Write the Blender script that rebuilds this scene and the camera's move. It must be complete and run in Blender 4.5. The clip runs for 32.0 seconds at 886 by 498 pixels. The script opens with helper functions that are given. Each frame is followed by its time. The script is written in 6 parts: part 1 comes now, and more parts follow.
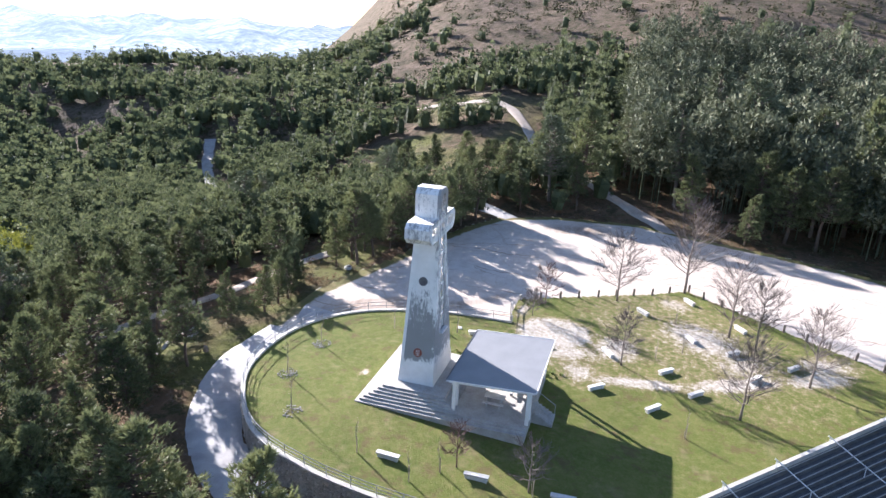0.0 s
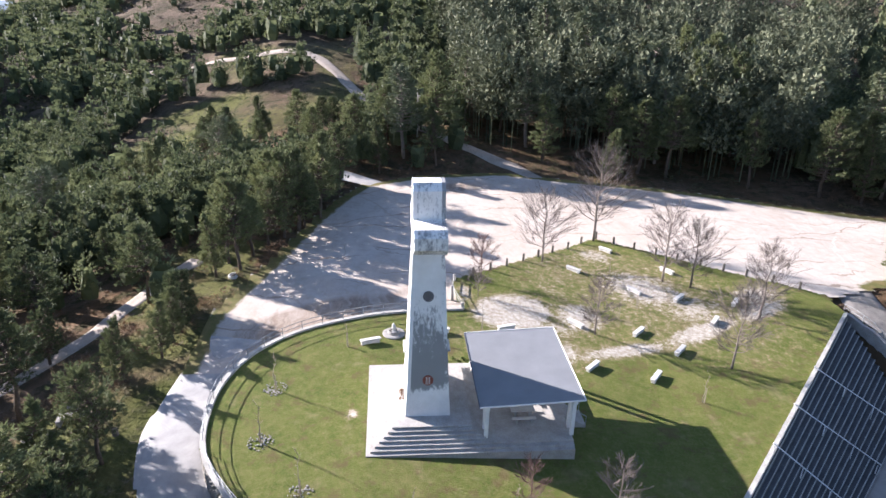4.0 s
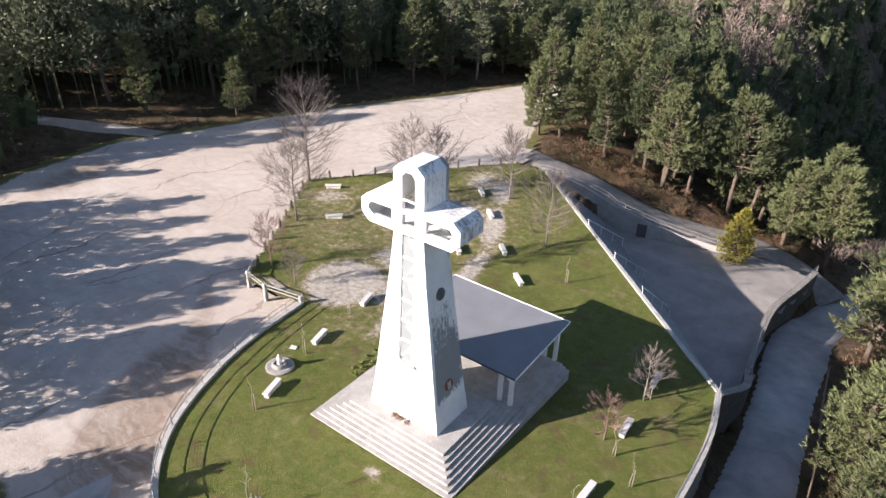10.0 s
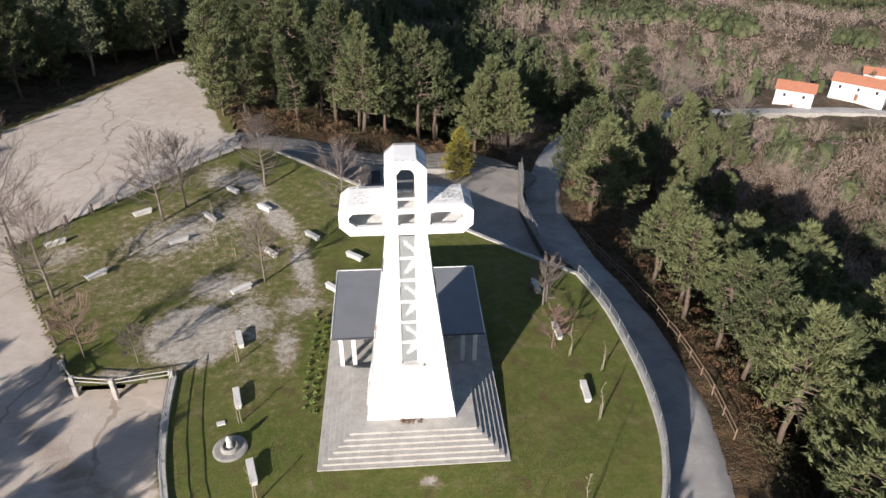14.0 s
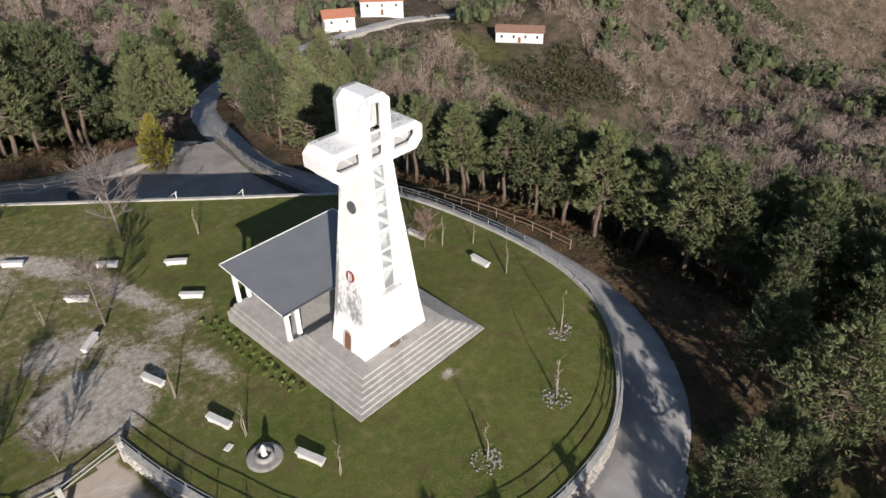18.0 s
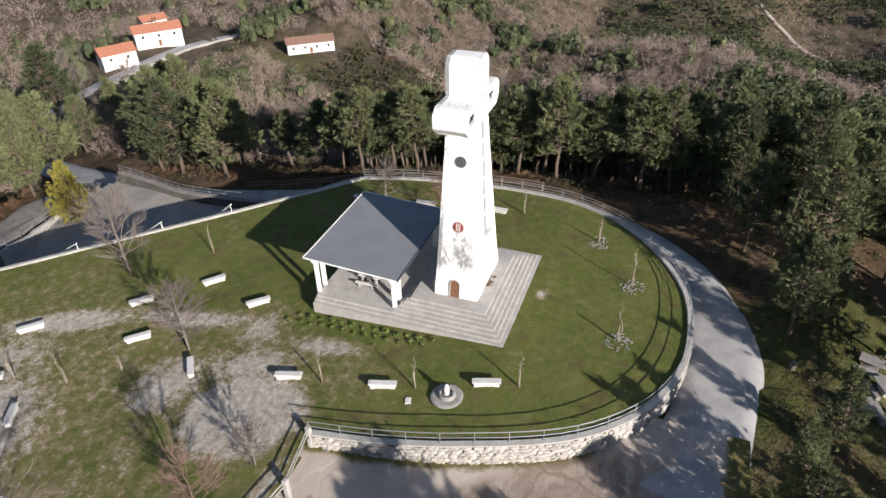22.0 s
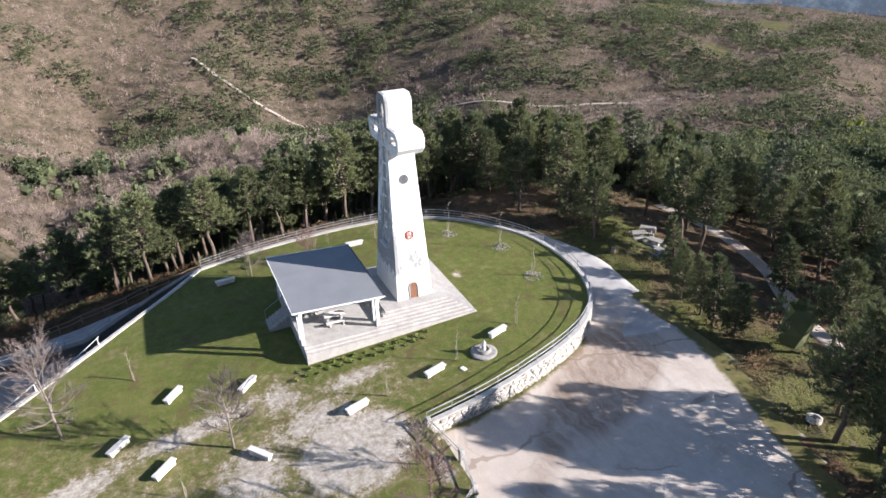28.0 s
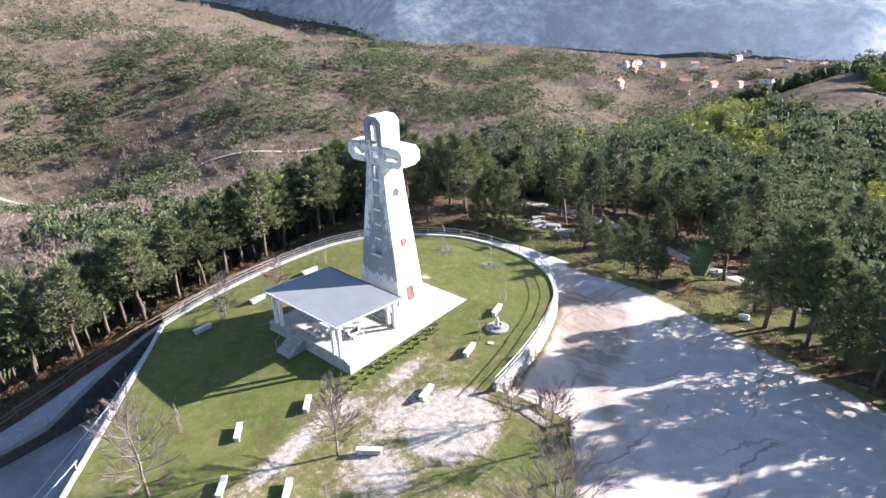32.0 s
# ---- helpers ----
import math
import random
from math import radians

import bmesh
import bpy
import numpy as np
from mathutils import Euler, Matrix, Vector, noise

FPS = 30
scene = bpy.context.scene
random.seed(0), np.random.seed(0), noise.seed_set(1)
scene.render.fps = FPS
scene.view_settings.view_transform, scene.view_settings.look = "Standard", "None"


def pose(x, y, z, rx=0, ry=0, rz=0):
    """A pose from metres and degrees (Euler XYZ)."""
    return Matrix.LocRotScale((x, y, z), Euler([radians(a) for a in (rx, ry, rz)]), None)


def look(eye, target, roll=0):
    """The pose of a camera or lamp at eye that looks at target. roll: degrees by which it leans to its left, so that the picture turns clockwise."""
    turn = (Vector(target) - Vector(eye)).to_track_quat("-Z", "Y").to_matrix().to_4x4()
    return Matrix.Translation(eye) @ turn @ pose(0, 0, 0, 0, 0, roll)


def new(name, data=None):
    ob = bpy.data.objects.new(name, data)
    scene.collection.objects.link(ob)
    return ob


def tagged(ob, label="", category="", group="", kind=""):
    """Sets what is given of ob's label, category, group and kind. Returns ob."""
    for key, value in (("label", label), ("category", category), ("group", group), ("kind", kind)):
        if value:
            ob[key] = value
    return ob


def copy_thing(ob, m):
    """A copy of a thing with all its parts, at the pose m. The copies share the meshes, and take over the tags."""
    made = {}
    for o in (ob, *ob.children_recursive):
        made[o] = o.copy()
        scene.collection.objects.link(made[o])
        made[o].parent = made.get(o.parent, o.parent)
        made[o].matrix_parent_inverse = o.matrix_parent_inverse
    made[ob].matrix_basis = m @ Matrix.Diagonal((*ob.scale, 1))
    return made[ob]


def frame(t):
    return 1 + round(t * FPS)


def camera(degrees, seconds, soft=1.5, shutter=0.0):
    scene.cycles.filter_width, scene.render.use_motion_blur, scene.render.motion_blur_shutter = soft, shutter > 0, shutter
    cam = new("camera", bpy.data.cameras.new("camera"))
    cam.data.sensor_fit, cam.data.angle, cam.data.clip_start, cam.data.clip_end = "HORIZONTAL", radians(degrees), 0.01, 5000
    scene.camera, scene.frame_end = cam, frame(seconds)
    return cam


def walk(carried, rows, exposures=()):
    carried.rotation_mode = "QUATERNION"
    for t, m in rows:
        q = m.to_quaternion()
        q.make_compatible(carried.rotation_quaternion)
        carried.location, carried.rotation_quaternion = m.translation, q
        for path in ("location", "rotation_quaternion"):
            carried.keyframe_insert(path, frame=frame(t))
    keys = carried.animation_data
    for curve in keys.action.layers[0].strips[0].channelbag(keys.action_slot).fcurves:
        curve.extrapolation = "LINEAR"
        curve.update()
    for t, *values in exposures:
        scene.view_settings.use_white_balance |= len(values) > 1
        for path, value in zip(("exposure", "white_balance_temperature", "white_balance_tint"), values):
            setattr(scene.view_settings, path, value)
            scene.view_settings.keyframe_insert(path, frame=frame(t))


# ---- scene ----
cam = camera(66.72, 32.0)
# seconds, eye x y z, yaw, pitch, roll (degrees)
ROWS = [
    (0.0, 55.59, 17.89, 33.68, 106.67, -19.00, 2.62),
    (0.5, 55.05, 15.16, 33.68, 104.18, -19.26, 2.47),
    (1.0, 54.27, 12.49, 33.70, 101.71, -19.61, 2.30),
    (1.5, 53.22, 9.86, 33.73, 99.20, -20.07, 2.08),
    (2.0, 51.93, 7.32, 33.80, 96.71, -20.63, 1.86),
    (2.5, 50.41, 4.86, 33.87, 94.13, -21.26, 1.67),
    (4.5, 44.64, -5.56, 33.90, 81.53, -23.94, 1.42),
    (5.0, 43.16, -8.17, 33.87, 77.96, -24.64, 1.50),
    (5.5, 41.61, -10.66, 33.81, 74.36, -25.29, 1.55),
    (6.0, 39.93, -13.05, 33.72, 70.60, -25.83, 1.60),
    (6.5, 38.04, -15.43, 33.72, 66.56, -26.30, 1.73),
    (7.0, 36.11, -17.64, 33.65, 62.48, -26.72, 1.79),
    (7.5, 34.04, -19.74, 33.66, 58.30, -27.21, 1.87),
    (8.0, 31.91, -21.70, 33.64, 54.01, -27.56, 1.90),
    (8.5, 29.73, -23.53, 33.73, 49.67, -28.03, 1.88),
    (9.0, 27.34, -25.25, 33.77, 45.22, -28.52, 1.85),
    (9.5, 24.80, -26.82, 33.82, 40.61, -29.04, 1.85),
    (10.0, 22.19, -28.19, 33.87, 36.02, -29.51, 1.69),
    (10.5, 19.54, -29.45, 34.00, 31.31, -30.04, 1.48),
    (11.0, 16.88, -30.51, 34.14, 26.46, -30.63, 1.29),
    (11.5, 14.24, -31.31, 34.23, 21.78, -31.14, 1.23),
    (12.0, 11.36, -32.06, 34.22, 16.71, -31.52, 1.05),
    (12.5, 8.46, -32.62, 34.27, 11.61, -31.83, 0.86),
    (13.0, 5.52, -33.02, 34.33, 6.38, -32.08, 0.70),
    (13.5, 2.52, -33.21, 34.37, 1.01, -32.33, 0.57),
    (14.0, -0.45, -33.27, 34.38, -4.40, -32.45, 0.50),
    (14.5, -3.43, -33.20, 34.30, -9.96, -32.50, 0.54),
    (16.5, -14.74, -31.44, 34.56, -29.38, -34.64, 0.31),
    (17.0, -17.62, -30.68, 34.41, -35.85, -35.31, -0.01),
    (17.5, -20.44, -29.78, 34.26, -42.01, -35.36, -0.24),
    (18.0, -23.21, -28.59, 34.19, -46.32, -35.42, -0.36),
    (18.5, -25.87, -27.26, 34.12, -48.63, -35.57, -0.64),
    (19.0, -28.40, -25.81, 34.10, -50.10, -35.72, -0.91),
    (19.5, -30.88, -24.18, 34.06, -51.60, -35.79, -1.02),
    (20.0, -33.23, -22.38, 34.02, -53.65, -35.77, -1.11),
    (20.5, -35.46, -20.49, 33.98, -56.39, -35.61, -1.27),
    (21.0, -37.51, -18.44, 34.04, -59.90, -35.48, -1.32),
    (21.5, -39.58, -16.27, 34.03, -64.15, -35.10, -1.33),
    (22.0, -41.50, -14.00, 34.06, -68.83, -34.63, -1.48),
    (22.5, -43.28, -11.59, 34.08, -73.81, -34.04, -1.56),
    (23.0, -44.98, -9.18, 34.01, -78.27, -33.40, -1.65),
    (23.5, -46.47, -6.60, 33.91, -82.45, -32.77, -1.70),
    (24.0, -47.84, -4.11, 33.84, -86.33, -32.13, -1.71),
    (24.5, -49.02, -1.50, 33.74, -90.11, -31.50, -1.42),
    (25.0, -50.04, 1.23, 33.73, -93.73, -30.79, -1.29),
    (25.5, -50.88, 4.01, 33.74, -97.16, -30.11, -1.29),
    (27.5, -52.63, 15.60, 33.28, -110.31, -27.67, -1.29),
    (28.0, -52.63, 18.60, 33.24, -113.37, -27.21, -1.52),
    (28.5, -52.44, 21.63, 33.23, -116.47, -26.75, -1.64),
    (29.0, -52.05, 24.63, 33.21, -119.54, -26.27, -1.73),
    (29.5, -51.46, 27.61, 33.19, -122.55, -25.87, -1.81),
    (30.0, -50.72, 30.58, 33.15, -125.52, -25.40, -1.84),
    (30.5, -49.83, 33.45, 33.17, -128.45, -25.04, -1.89),
    (31.0, -48.78, 36.28, 33.16, -131.31, -24.64, -1.94),
    (31.5, -47.56, 39.08, 33.20, -134.20, -24.31, -1.90),
    (32.0, -46.20, 41.78, 33.21, -137.08, -24.00, -1.83),
]
# the film camera opens up a little towards the sun
EXPOSURES = [(0.0, 2.12, 5850, 18), (7.0, 1.66, 6150, 20), (10.0, 1.45, 6350, 19), (13.0, 1.0, 6400, 15), (17.0, 0.52, 6300, 13), (20.0, 0.55, 6250, 13), (25.0, 1.2, 6150, 15), (28.0, 1.5, 6000, 16), (31.0, 2.03, 5850, 17), (32.0, 2.1, 5800, 17)]
walk(cam, [(t, pose(x, y, z, 90 + pitch, 0, yaw) @ pose(0, 0, 0, 0, 0, roll)) for t, x, y, z, yaw, pitch, roll in ROWS], exposures=EXPOSURES)

# ---- light: low winter sun from the south-west, clear sky ----
SUN_EL, SUN_TO = 21.0, (-0.55, -0.835)
world = bpy.data.worlds.new("sky")
scene.world = world
world.use_nodes = True
wn = world.node_tree
sky = wn.nodes.new("ShaderNodeTexSky")
sky.sky_type = "NISHITA"
sky.sun_disc = False
sky.sun_elevation = radians(SUN_EL)
sky.sun_rotation = math.atan2(SUN_TO[0], SUN_TO[1])
sky.altitude = 400
sky.dust_density = 0.5
wn.nodes["Background"].inputs[1].default_value = 0.064
wn.links.new(sky.outputs[0], wn.nodes["Background"].inputs[0])
sun = new("sun", bpy.data.lights.new("sun", "SUN"))
sun.data.energy, sun.data.angle, sun.data.color = 5.0, radians(0.6), (1.0, 0.93, 0.83)
sv = Vector((SUN_TO[0], SUN_TO[1], math.tan(radians(SUN_EL))))
sun.matrix_world = look(sv * 100, (0, 0, 0))


# ---- materials ----
def mat(name, rough=0.8, metal=0.0, spec=0.3):
    m = bpy.data.materials.new(name)
    m.use_nodes = True
    b = m.node_tree.nodes["Principled BSDF"]
    b.inputs["Roughness"].default_value = rough
    b.inputs["Metallic"].default_value = metal
    b.inputs["Specular IOR Level"].default_value = spec
    return m, m.node_tree, b


def node(nt, kind, **kw):
    n = nt.nodes.new(kind)
    for k, v in kw.items():
        if k in n.inputs:
            n.inputs[k].default_value = v
    return n


def coords(nt):
    return nt.nodes.new("ShaderNodeTexCoord").outputs["Object"]


def noise_of(nt, vec, scale, detail=4.0, rough=0.55, distort=0.0):
    n = node(nt, "ShaderNodeTexNoise", Scale=scale, Detail=detail, Roughness=rough, Distortion=distort)
    if vec is not None:
        nt.links.new(vec, n.inputs["Vector"])
    return n.outputs["Fac"]


def ramp(nt, fac, stops):
    r = nt.nodes.new("ShaderNodeValToRGB")
    e = r.color_ramp.elements
    while len(e) < len(stops):
        e.new(0.5)
    for el, (p, c) in zip(e, stops):
        el.position, el.color = p, (*c, 1) if len(c) == 3 else c
    nt.links.new(fac, r.inputs[0])
    return r.outputs[0]


def mix(nt, fac, a, b):
    n = nt.nodes.new("ShaderNodeMix")
    n.data_type = "RGBA"
    for s, v in ((0, fac), (6, a), (7, b)):
        if isinstance(v, (int, float)):
            n.inputs[s].default_value = v
        elif isinstance(v, tuple):
            n.inputs[s].default_value = (*v, 1)
        else:
            nt.links.new(v, n.inputs[s])
    return n.outputs[2]


def calc(nt, op, a, b=0.0, c=0.0):
    n = nt.nodes.new("ShaderNodeMath")
    n.operation = op
    for i, v in enumerate((a, b, c)):
        if isinstance(v, (int, float)):
            n.inputs[i].default_value = v
        else:
            nt.links.new(v, n.inputs[i])
    return n.outputs[0]


def attr(nt, name):
    n = nt.nodes.new("ShaderNodeAttribute")
    n.attribute_name = name
    return n.outputs["Fac"]


def bump(nt, b, height, strength=0.4, dist=0.05):
    n = node(nt, "ShaderNodeBump", Strength=strength, Distance=dist)
    nt.links.new(height, n.inputs["Height"])
    nt.links.new(n.outputs[0], b.inputs["Normal"])


def plain(name, dark, light, scale=3.0, rough=0.8, metal=0.0, bumped=0.25, fine=None, spec=0.3, random_tone=0.0):
    """Two-scale mottled surface."""
    m, nt, b = mat(name, rough, metal, spec)
    co = coords(nt)
    big = noise_of(nt, co, scale, 5, 0.6)
    small = noise_of(nt, co, fine or scale * 9, 4, 0.65)
    f = calc(nt, "MULTIPLY_ADD", small, 0.5, calc(nt, "MULTIPLY", big, 0.5))
    col = ramp(nt, f, [(0.33, dark), (0.67, light)])
    if random_tone:
        oi = nt.nodes.new("ShaderNodeObjectInfo").outputs["Random"]
        hv = node(nt, "ShaderNodeHueSaturation")
        nt.links.new(calc(nt, "MULTIPLY_ADD", oi, random_tone * 2, 1 - random_tone), hv.inputs["Value"])
        nt.links.new(col, hv.inputs["Color"])
        col = hv.outputs[0]
    nt.links.new(col, b.inputs["Base Color"])
    if bumped:
        bump(nt, b, small, bumped, 0.03)
    return m


def lawn_material():
    m, nt, b = mat("lawn_grass", 0.95, 0, 0.1)
    co = coords(nt)
    n1, n2, n3 = noise_of(nt, co, 0.16, 5, 0.6), noise_of(nt, co, 1.3, 6, 0.7), noise_of(nt, co, 14, 3, 0.7)
    green = ramp(nt, n1, [(0.3, (0.070, 0.102, 0.018)), (0.5, (0.108, 0.130, 0.028)), (0.72, (0.175, 0.168, 0.055))])
    dry = ramp(nt, n2, [(0.35, (0.074, 0.102, 0.020)), (0.5, (0.130, 0.136, 0.038)), (0.68, (0.22, 0.18, 0.08))])
    grass = mix(nt, calc(nt, "MULTIPLY", n2, 0.95), green, dry)
    grass = mix(nt, calc(nt, "MULTIPLY", calc(nt, "SUBTRACT", n3, 0.3), 0.8), grass, (0.030, 0.055, 0.008))
    tuft = noise_of(nt, co, 34, 2, 0.6)
    grass = mix(nt, ramp(nt, tuft, [(0.5, (0, 0, 0)), (0.75, (0.55, 0.55, 0.55))]), grass, (0.17, 0.20, 0.06))
    n4 = noise_of(nt, co, 4.5, 5, 0.75)
    grass = mix(nt, ramp(nt, n4, [(0.50, (0, 0, 0)), (0.68, (0.6, 0.6, 0.6))]), grass, (0.19, 0.155, 0.07))
    grass = mix(nt, ramp(nt, noise_of(nt, co, 0.55, 5, 0.7), [(0.54, (0, 0, 0)), (0.66, (0.8, 0.8, 0.8))]), grass, (0.115, 0.085, 0.042))
    earth = ramp(nt, noise_of(nt, co, 2.2, 6, 0.7), [(0.3, (0.24, 0.195, 0.14)), (0.5, (0.42, 0.375, 0.315)), (0.68, (0.60, 0.555, 0.49))])
    straw = ramp(nt, n2, [(0.3, (0.15, 0.13, 0.06)), (0.7, (0.26, 0.21, 0.12))])
    d = calc(nt, "ADD", attr(nt, "bare"), calc(nt, "MULTIPLY", calc(nt, "ADD", calc(nt, "SUBTRACT", n2, 0.5), calc(nt, "MULTIPLY", calc(nt, "SUBTRACT", n4, 0.5), 0.8)), 1.25))
    sf = calc(nt, "SMOOTH_MIN", calc(nt, "MAXIMUM", calc(nt, "MULTIPLY_ADD", d, 3.0, -0.7), 0.0), 1.0, 0.1)
    ef = calc(nt, "SMOOTH_MIN", calc(nt, "MAXIMUM", calc(nt, "MULTIPLY_ADD", d, 4.0, -2.1), 0.0), 1.0, 0.1)
    col = mix(nt, ef, mix(nt, sf, grass, straw), earth)
    # bare worn spots here and there
    spots = ramp(nt, noise_of(nt, co, 0.42, 4, 0.6), [(0.58, (0, 0, 0)), (0.70, (1, 1, 1))])
    col = mix(nt, calc(nt, "MULTIPLY", spots, 0.55), col, straw)
    nt.links.new(col, b.inputs["Base Color"])
    bump(nt, b, calc(nt, "ADD", n3, calc(nt, "MULTIPLY", n2, 0.6)), 0.7, 0.12)
    return m


def gravel_material():
    m, nt, b = mat("compacted_gravel", 0.95, 0, 0.15)
    co = coords(nt)
    n1, n2, n3 = noise_of(nt, co, 0.07, 6, 0.62, 0.6), noise_of(nt, co, 0.7, 6, 0.7), noise_of(nt, co, 9, 4, 0.7)
    base = ramp(nt, n1, [(0.3, (0.40, 0.345, 0.295)), (0.5, (0.53, 0.475, 0.42)), (0.7, (0.61, 0.56, 0.505))])
    fleck = ramp(nt, n2, [(0.28, (0.36, 0.29, 0.23)), (0.6, (0.63, 0.56, 0.495))])
    col = mix(nt, 0.45, base, fleck)
    col = mix(nt, calc(nt, "MULTIPLY", n3, 0.3), col, (0.30, 0.25, 0.20))
    # rain runnels, tyre tracks and a turning circle, broken up along their length
    wob = nt.nodes.new("ShaderNodeTexNoise")
    wob.inputs["Scale"].default_value, wob.inputs["Detail"].default_value, wob.inputs["Roughness"].default_value = 0.09, 5.0, 0.6
    nt.links.new(co, wob.inputs["Vector"])
    shift = nt.nodes.new("ShaderNodeVectorMath")
    shift.operation = "MULTIPLY_ADD"
    shift.inputs[1].default_value = (9, 9, 0)
    nt.links.new(wob.outputs["Color"], shift.inputs[0])
    nt.links.new(co, shift.inputs[2])

    def lines(angle, gap, width, seed, cover, tone, strength):
        m1 = node(nt, "ShaderNodeMapping")
        m1.inputs["Rotation"].default_value = (0, 0, radians(angle))
        m1.inputs["Location"].default_value = (seed, 0, 0)
        nt.links.new(shift.outputs[0], m1.inputs["Vector"])
        sp = nt.nodes.new("ShaderNodeSeparateXYZ")
        nt.links.new(m1.outputs[0], sp.inputs[0])
        d = calc(nt, "PINGPONG", sp.outputs[0], gap)
        thick = calc(nt, "MULTIPLY", n2, width * 2)
        on = calc(nt, "LESS_THAN", d, thick)
        m2 = node(nt, "ShaderNodeMapping")
        m2.inputs["Location"].default_value = (seed * 7, seed * 3, 0)
        nt.links.new(co, m2.inputs["Vector"])
        keep = ramp(nt, noise_of(nt, m2.outputs[0], 0.07, 4, 0.6), [(cover, (0, 0, 0)), (cover + 0.1, (strength,) * 3)])
        return lambda c: mix(nt, calc(nt, "MULTIPLY", on, keep), c, tone)

    for angle, gap, width, seed, cover, tone, strength in ((6, 3.9, 0.16, 1.3, 0.46, (0.21, 0.155, 0.115), 0.75), (-17, 6.3, 0.12, 4.1, 0.47, (0.23, 0.17, 0.13), 0.7), (24, 5.1, 0.10, 8.7, 0.52, (0.25, 0.19, 0.145), 0.6), (55, 2.6, 0.20, 2.9, 0.52, (0.40, 0.32, 0.26), 0.5), (-60, 3.3, 0.18, 6.6, 0.54, (0.70, 0.63, 0.56), 0.5), (80, 4.2, 0.14, 9.4, 0.52, (0.36, 0.29, 0.235), 0.5)):
        col = lines(angle, gap, width, seed, cover, tone, strength)(col)
    for cx, cy, rad in ((-44.0, 12.0, 4.6), (-52.0, 26.0, 6.0), (-40.0, 38.0, 5.2)):
        vd = nt.nodes.new("ShaderNodeVectorMath")
        vd.operation = "DISTANCE"
        vd.inputs[1].default_value = (cx, cy, -1.5)
        nt.links.new(co, vd.inputs[0])
        off = calc(nt, "ABSOLUTE", calc(nt, "SUBTRACT", vd.outputs["Value"], calc(nt, "MULTIPLY_ADD", n1, 2.0, rad - 1.0)))
        ring = calc(nt, "LESS_THAN", calc(nt, "ABSOLUTE", calc(nt, "SUBTRACT", off, 0.75)), 0.13)
        col = mix(nt, calc(nt, "MULTIPLY", ring, ramp(nt, noise_of(nt, co, 0.13, 3, 0.5), [(0.46, (0, 0, 0)), (0.56, (0.4, 0.4, 0.4))])), col, (0.36, 0.28, 0.22))
    # broad tan and pale washes
    col = mix(nt, ramp(nt, noise_of(nt, co, 0.035, 5, 0.65, 0.8), [(0.48, (0, 0, 0)), (0.62, (0.4, 0.4, 0.4))]), col, (0.44, 0.36, 0.29))
    mp4 = node(nt, "ShaderNodeMapping")
    mp4.inputs["Rotation"].default_value = (0, 0, radians(-122))
    mp4.inputs["Scale"].default_value = (0.12, 1.6, 1.0)
    nt.links.new(shift.outputs[0], mp4.inputs["Vector"])
    streak = noise_of(nt, mp4.outputs[0], 1.0, 6, 0.7)
    col = mix(nt, ramp(nt, streak, [(0.5, (0, 0, 0)), (0.7, (0.45, 0.45, 0.45))]), col, (0.37, 0.31, 0.26))
    g = calc(nt, "ADD", attr(nt, "verge"), calc(nt, "MULTIPLY", calc(nt, "SUBTRACT", n2, 0.5), 0.9))
    gf = calc(nt, "SMOOTH_MIN", calc(nt, "MAXIMUM", calc(nt, "MULTIPLY_ADD", g, 5.0, -2.2), 0.0), 1.0, 0.1)
    verge = ramp(nt, n2, [(0.35, (0.10, 0.11, 0.03)), (0.6, (0.17, 0.14, 0.06)), (0.75, (0.20, 0.14, 0.08))])
    col = mix(nt, gf, col, verge)
    w = calc(nt, "ADD", attr(nt, "rust"), calc(nt, "MULTIPLY", calc(nt, "SUBTRACT", n2, 0.5), 0.8))
    wf = calc(nt, "SMOOTH_MIN", calc(nt, "MAXIMUM", calc(nt, "MULTIPLY_ADD", w, 2.0, -0.7), 0.0), 0.8, 0.1)
    ruts = ramp(nt, streak, [(0.38, (0.35, 0.35, 0.35)), (0.5, (0.75, 0.75, 0.75)), (0.62, (1, 1, 1))])
    col = mix(nt, calc(nt, "MULTIPLY", wf, ruts), col, ramp(nt, n2, [(0.35, (0.175, 0.125, 0.09)), (0.65, (0.27, 0.20, 0.15))]))
    nt.links.new(col, b.inputs["Base Color"])
    bump(nt, b, calc(nt, "ADD", n3, n2), 0.6, 0.08)
    return m


def asphalt_material(name="worn_asphalt", dark=(0.31, 0.30, 0.295), light=(0.53, 0.51, 0.49)):
    m, nt, b = mat(name, 0.9, 0, 0.25)
    co = coords(nt)
    n1, n2 = noise_of(nt, co, 0.35, 6, 0.65, 0.4), noise_of(nt, co, 18, 4, 0.7)
    col = ramp(nt, n1, [(0.3, dark), (0.7, light)])
    col = mix(nt, calc(nt, "MULTIPLY", n2, 0.35), col, (0.10, 0.095, 0.09))
    vo = nt.nodes.new("ShaderNodeTexVoronoi")
    vo.feature = "DISTANCE_TO_EDGE"
    vo.inputs["Scale"].default_value = 0.4
    vo.inputs["Randomness"].default_value = 1.0
    nt.links.new(co, vo.inputs["Vector"])
    cr = ramp(nt, vo.outputs["Distance"], [(0.0, (1, 1, 1)), (0.010, (0, 0, 0))])
    col = mix(nt, calc(nt, "MULTIPLY", cr, ramp(nt, n1, [(0.5, (0, 0, 0)), (0.68, (0.5, 0.5, 0.5))])), col, (0.05, 0.047, 0.045))
    nt.links.new(col, b.inputs["Base Color"])
    bump(nt, b, n2, 0.35, 0.02)
    return m


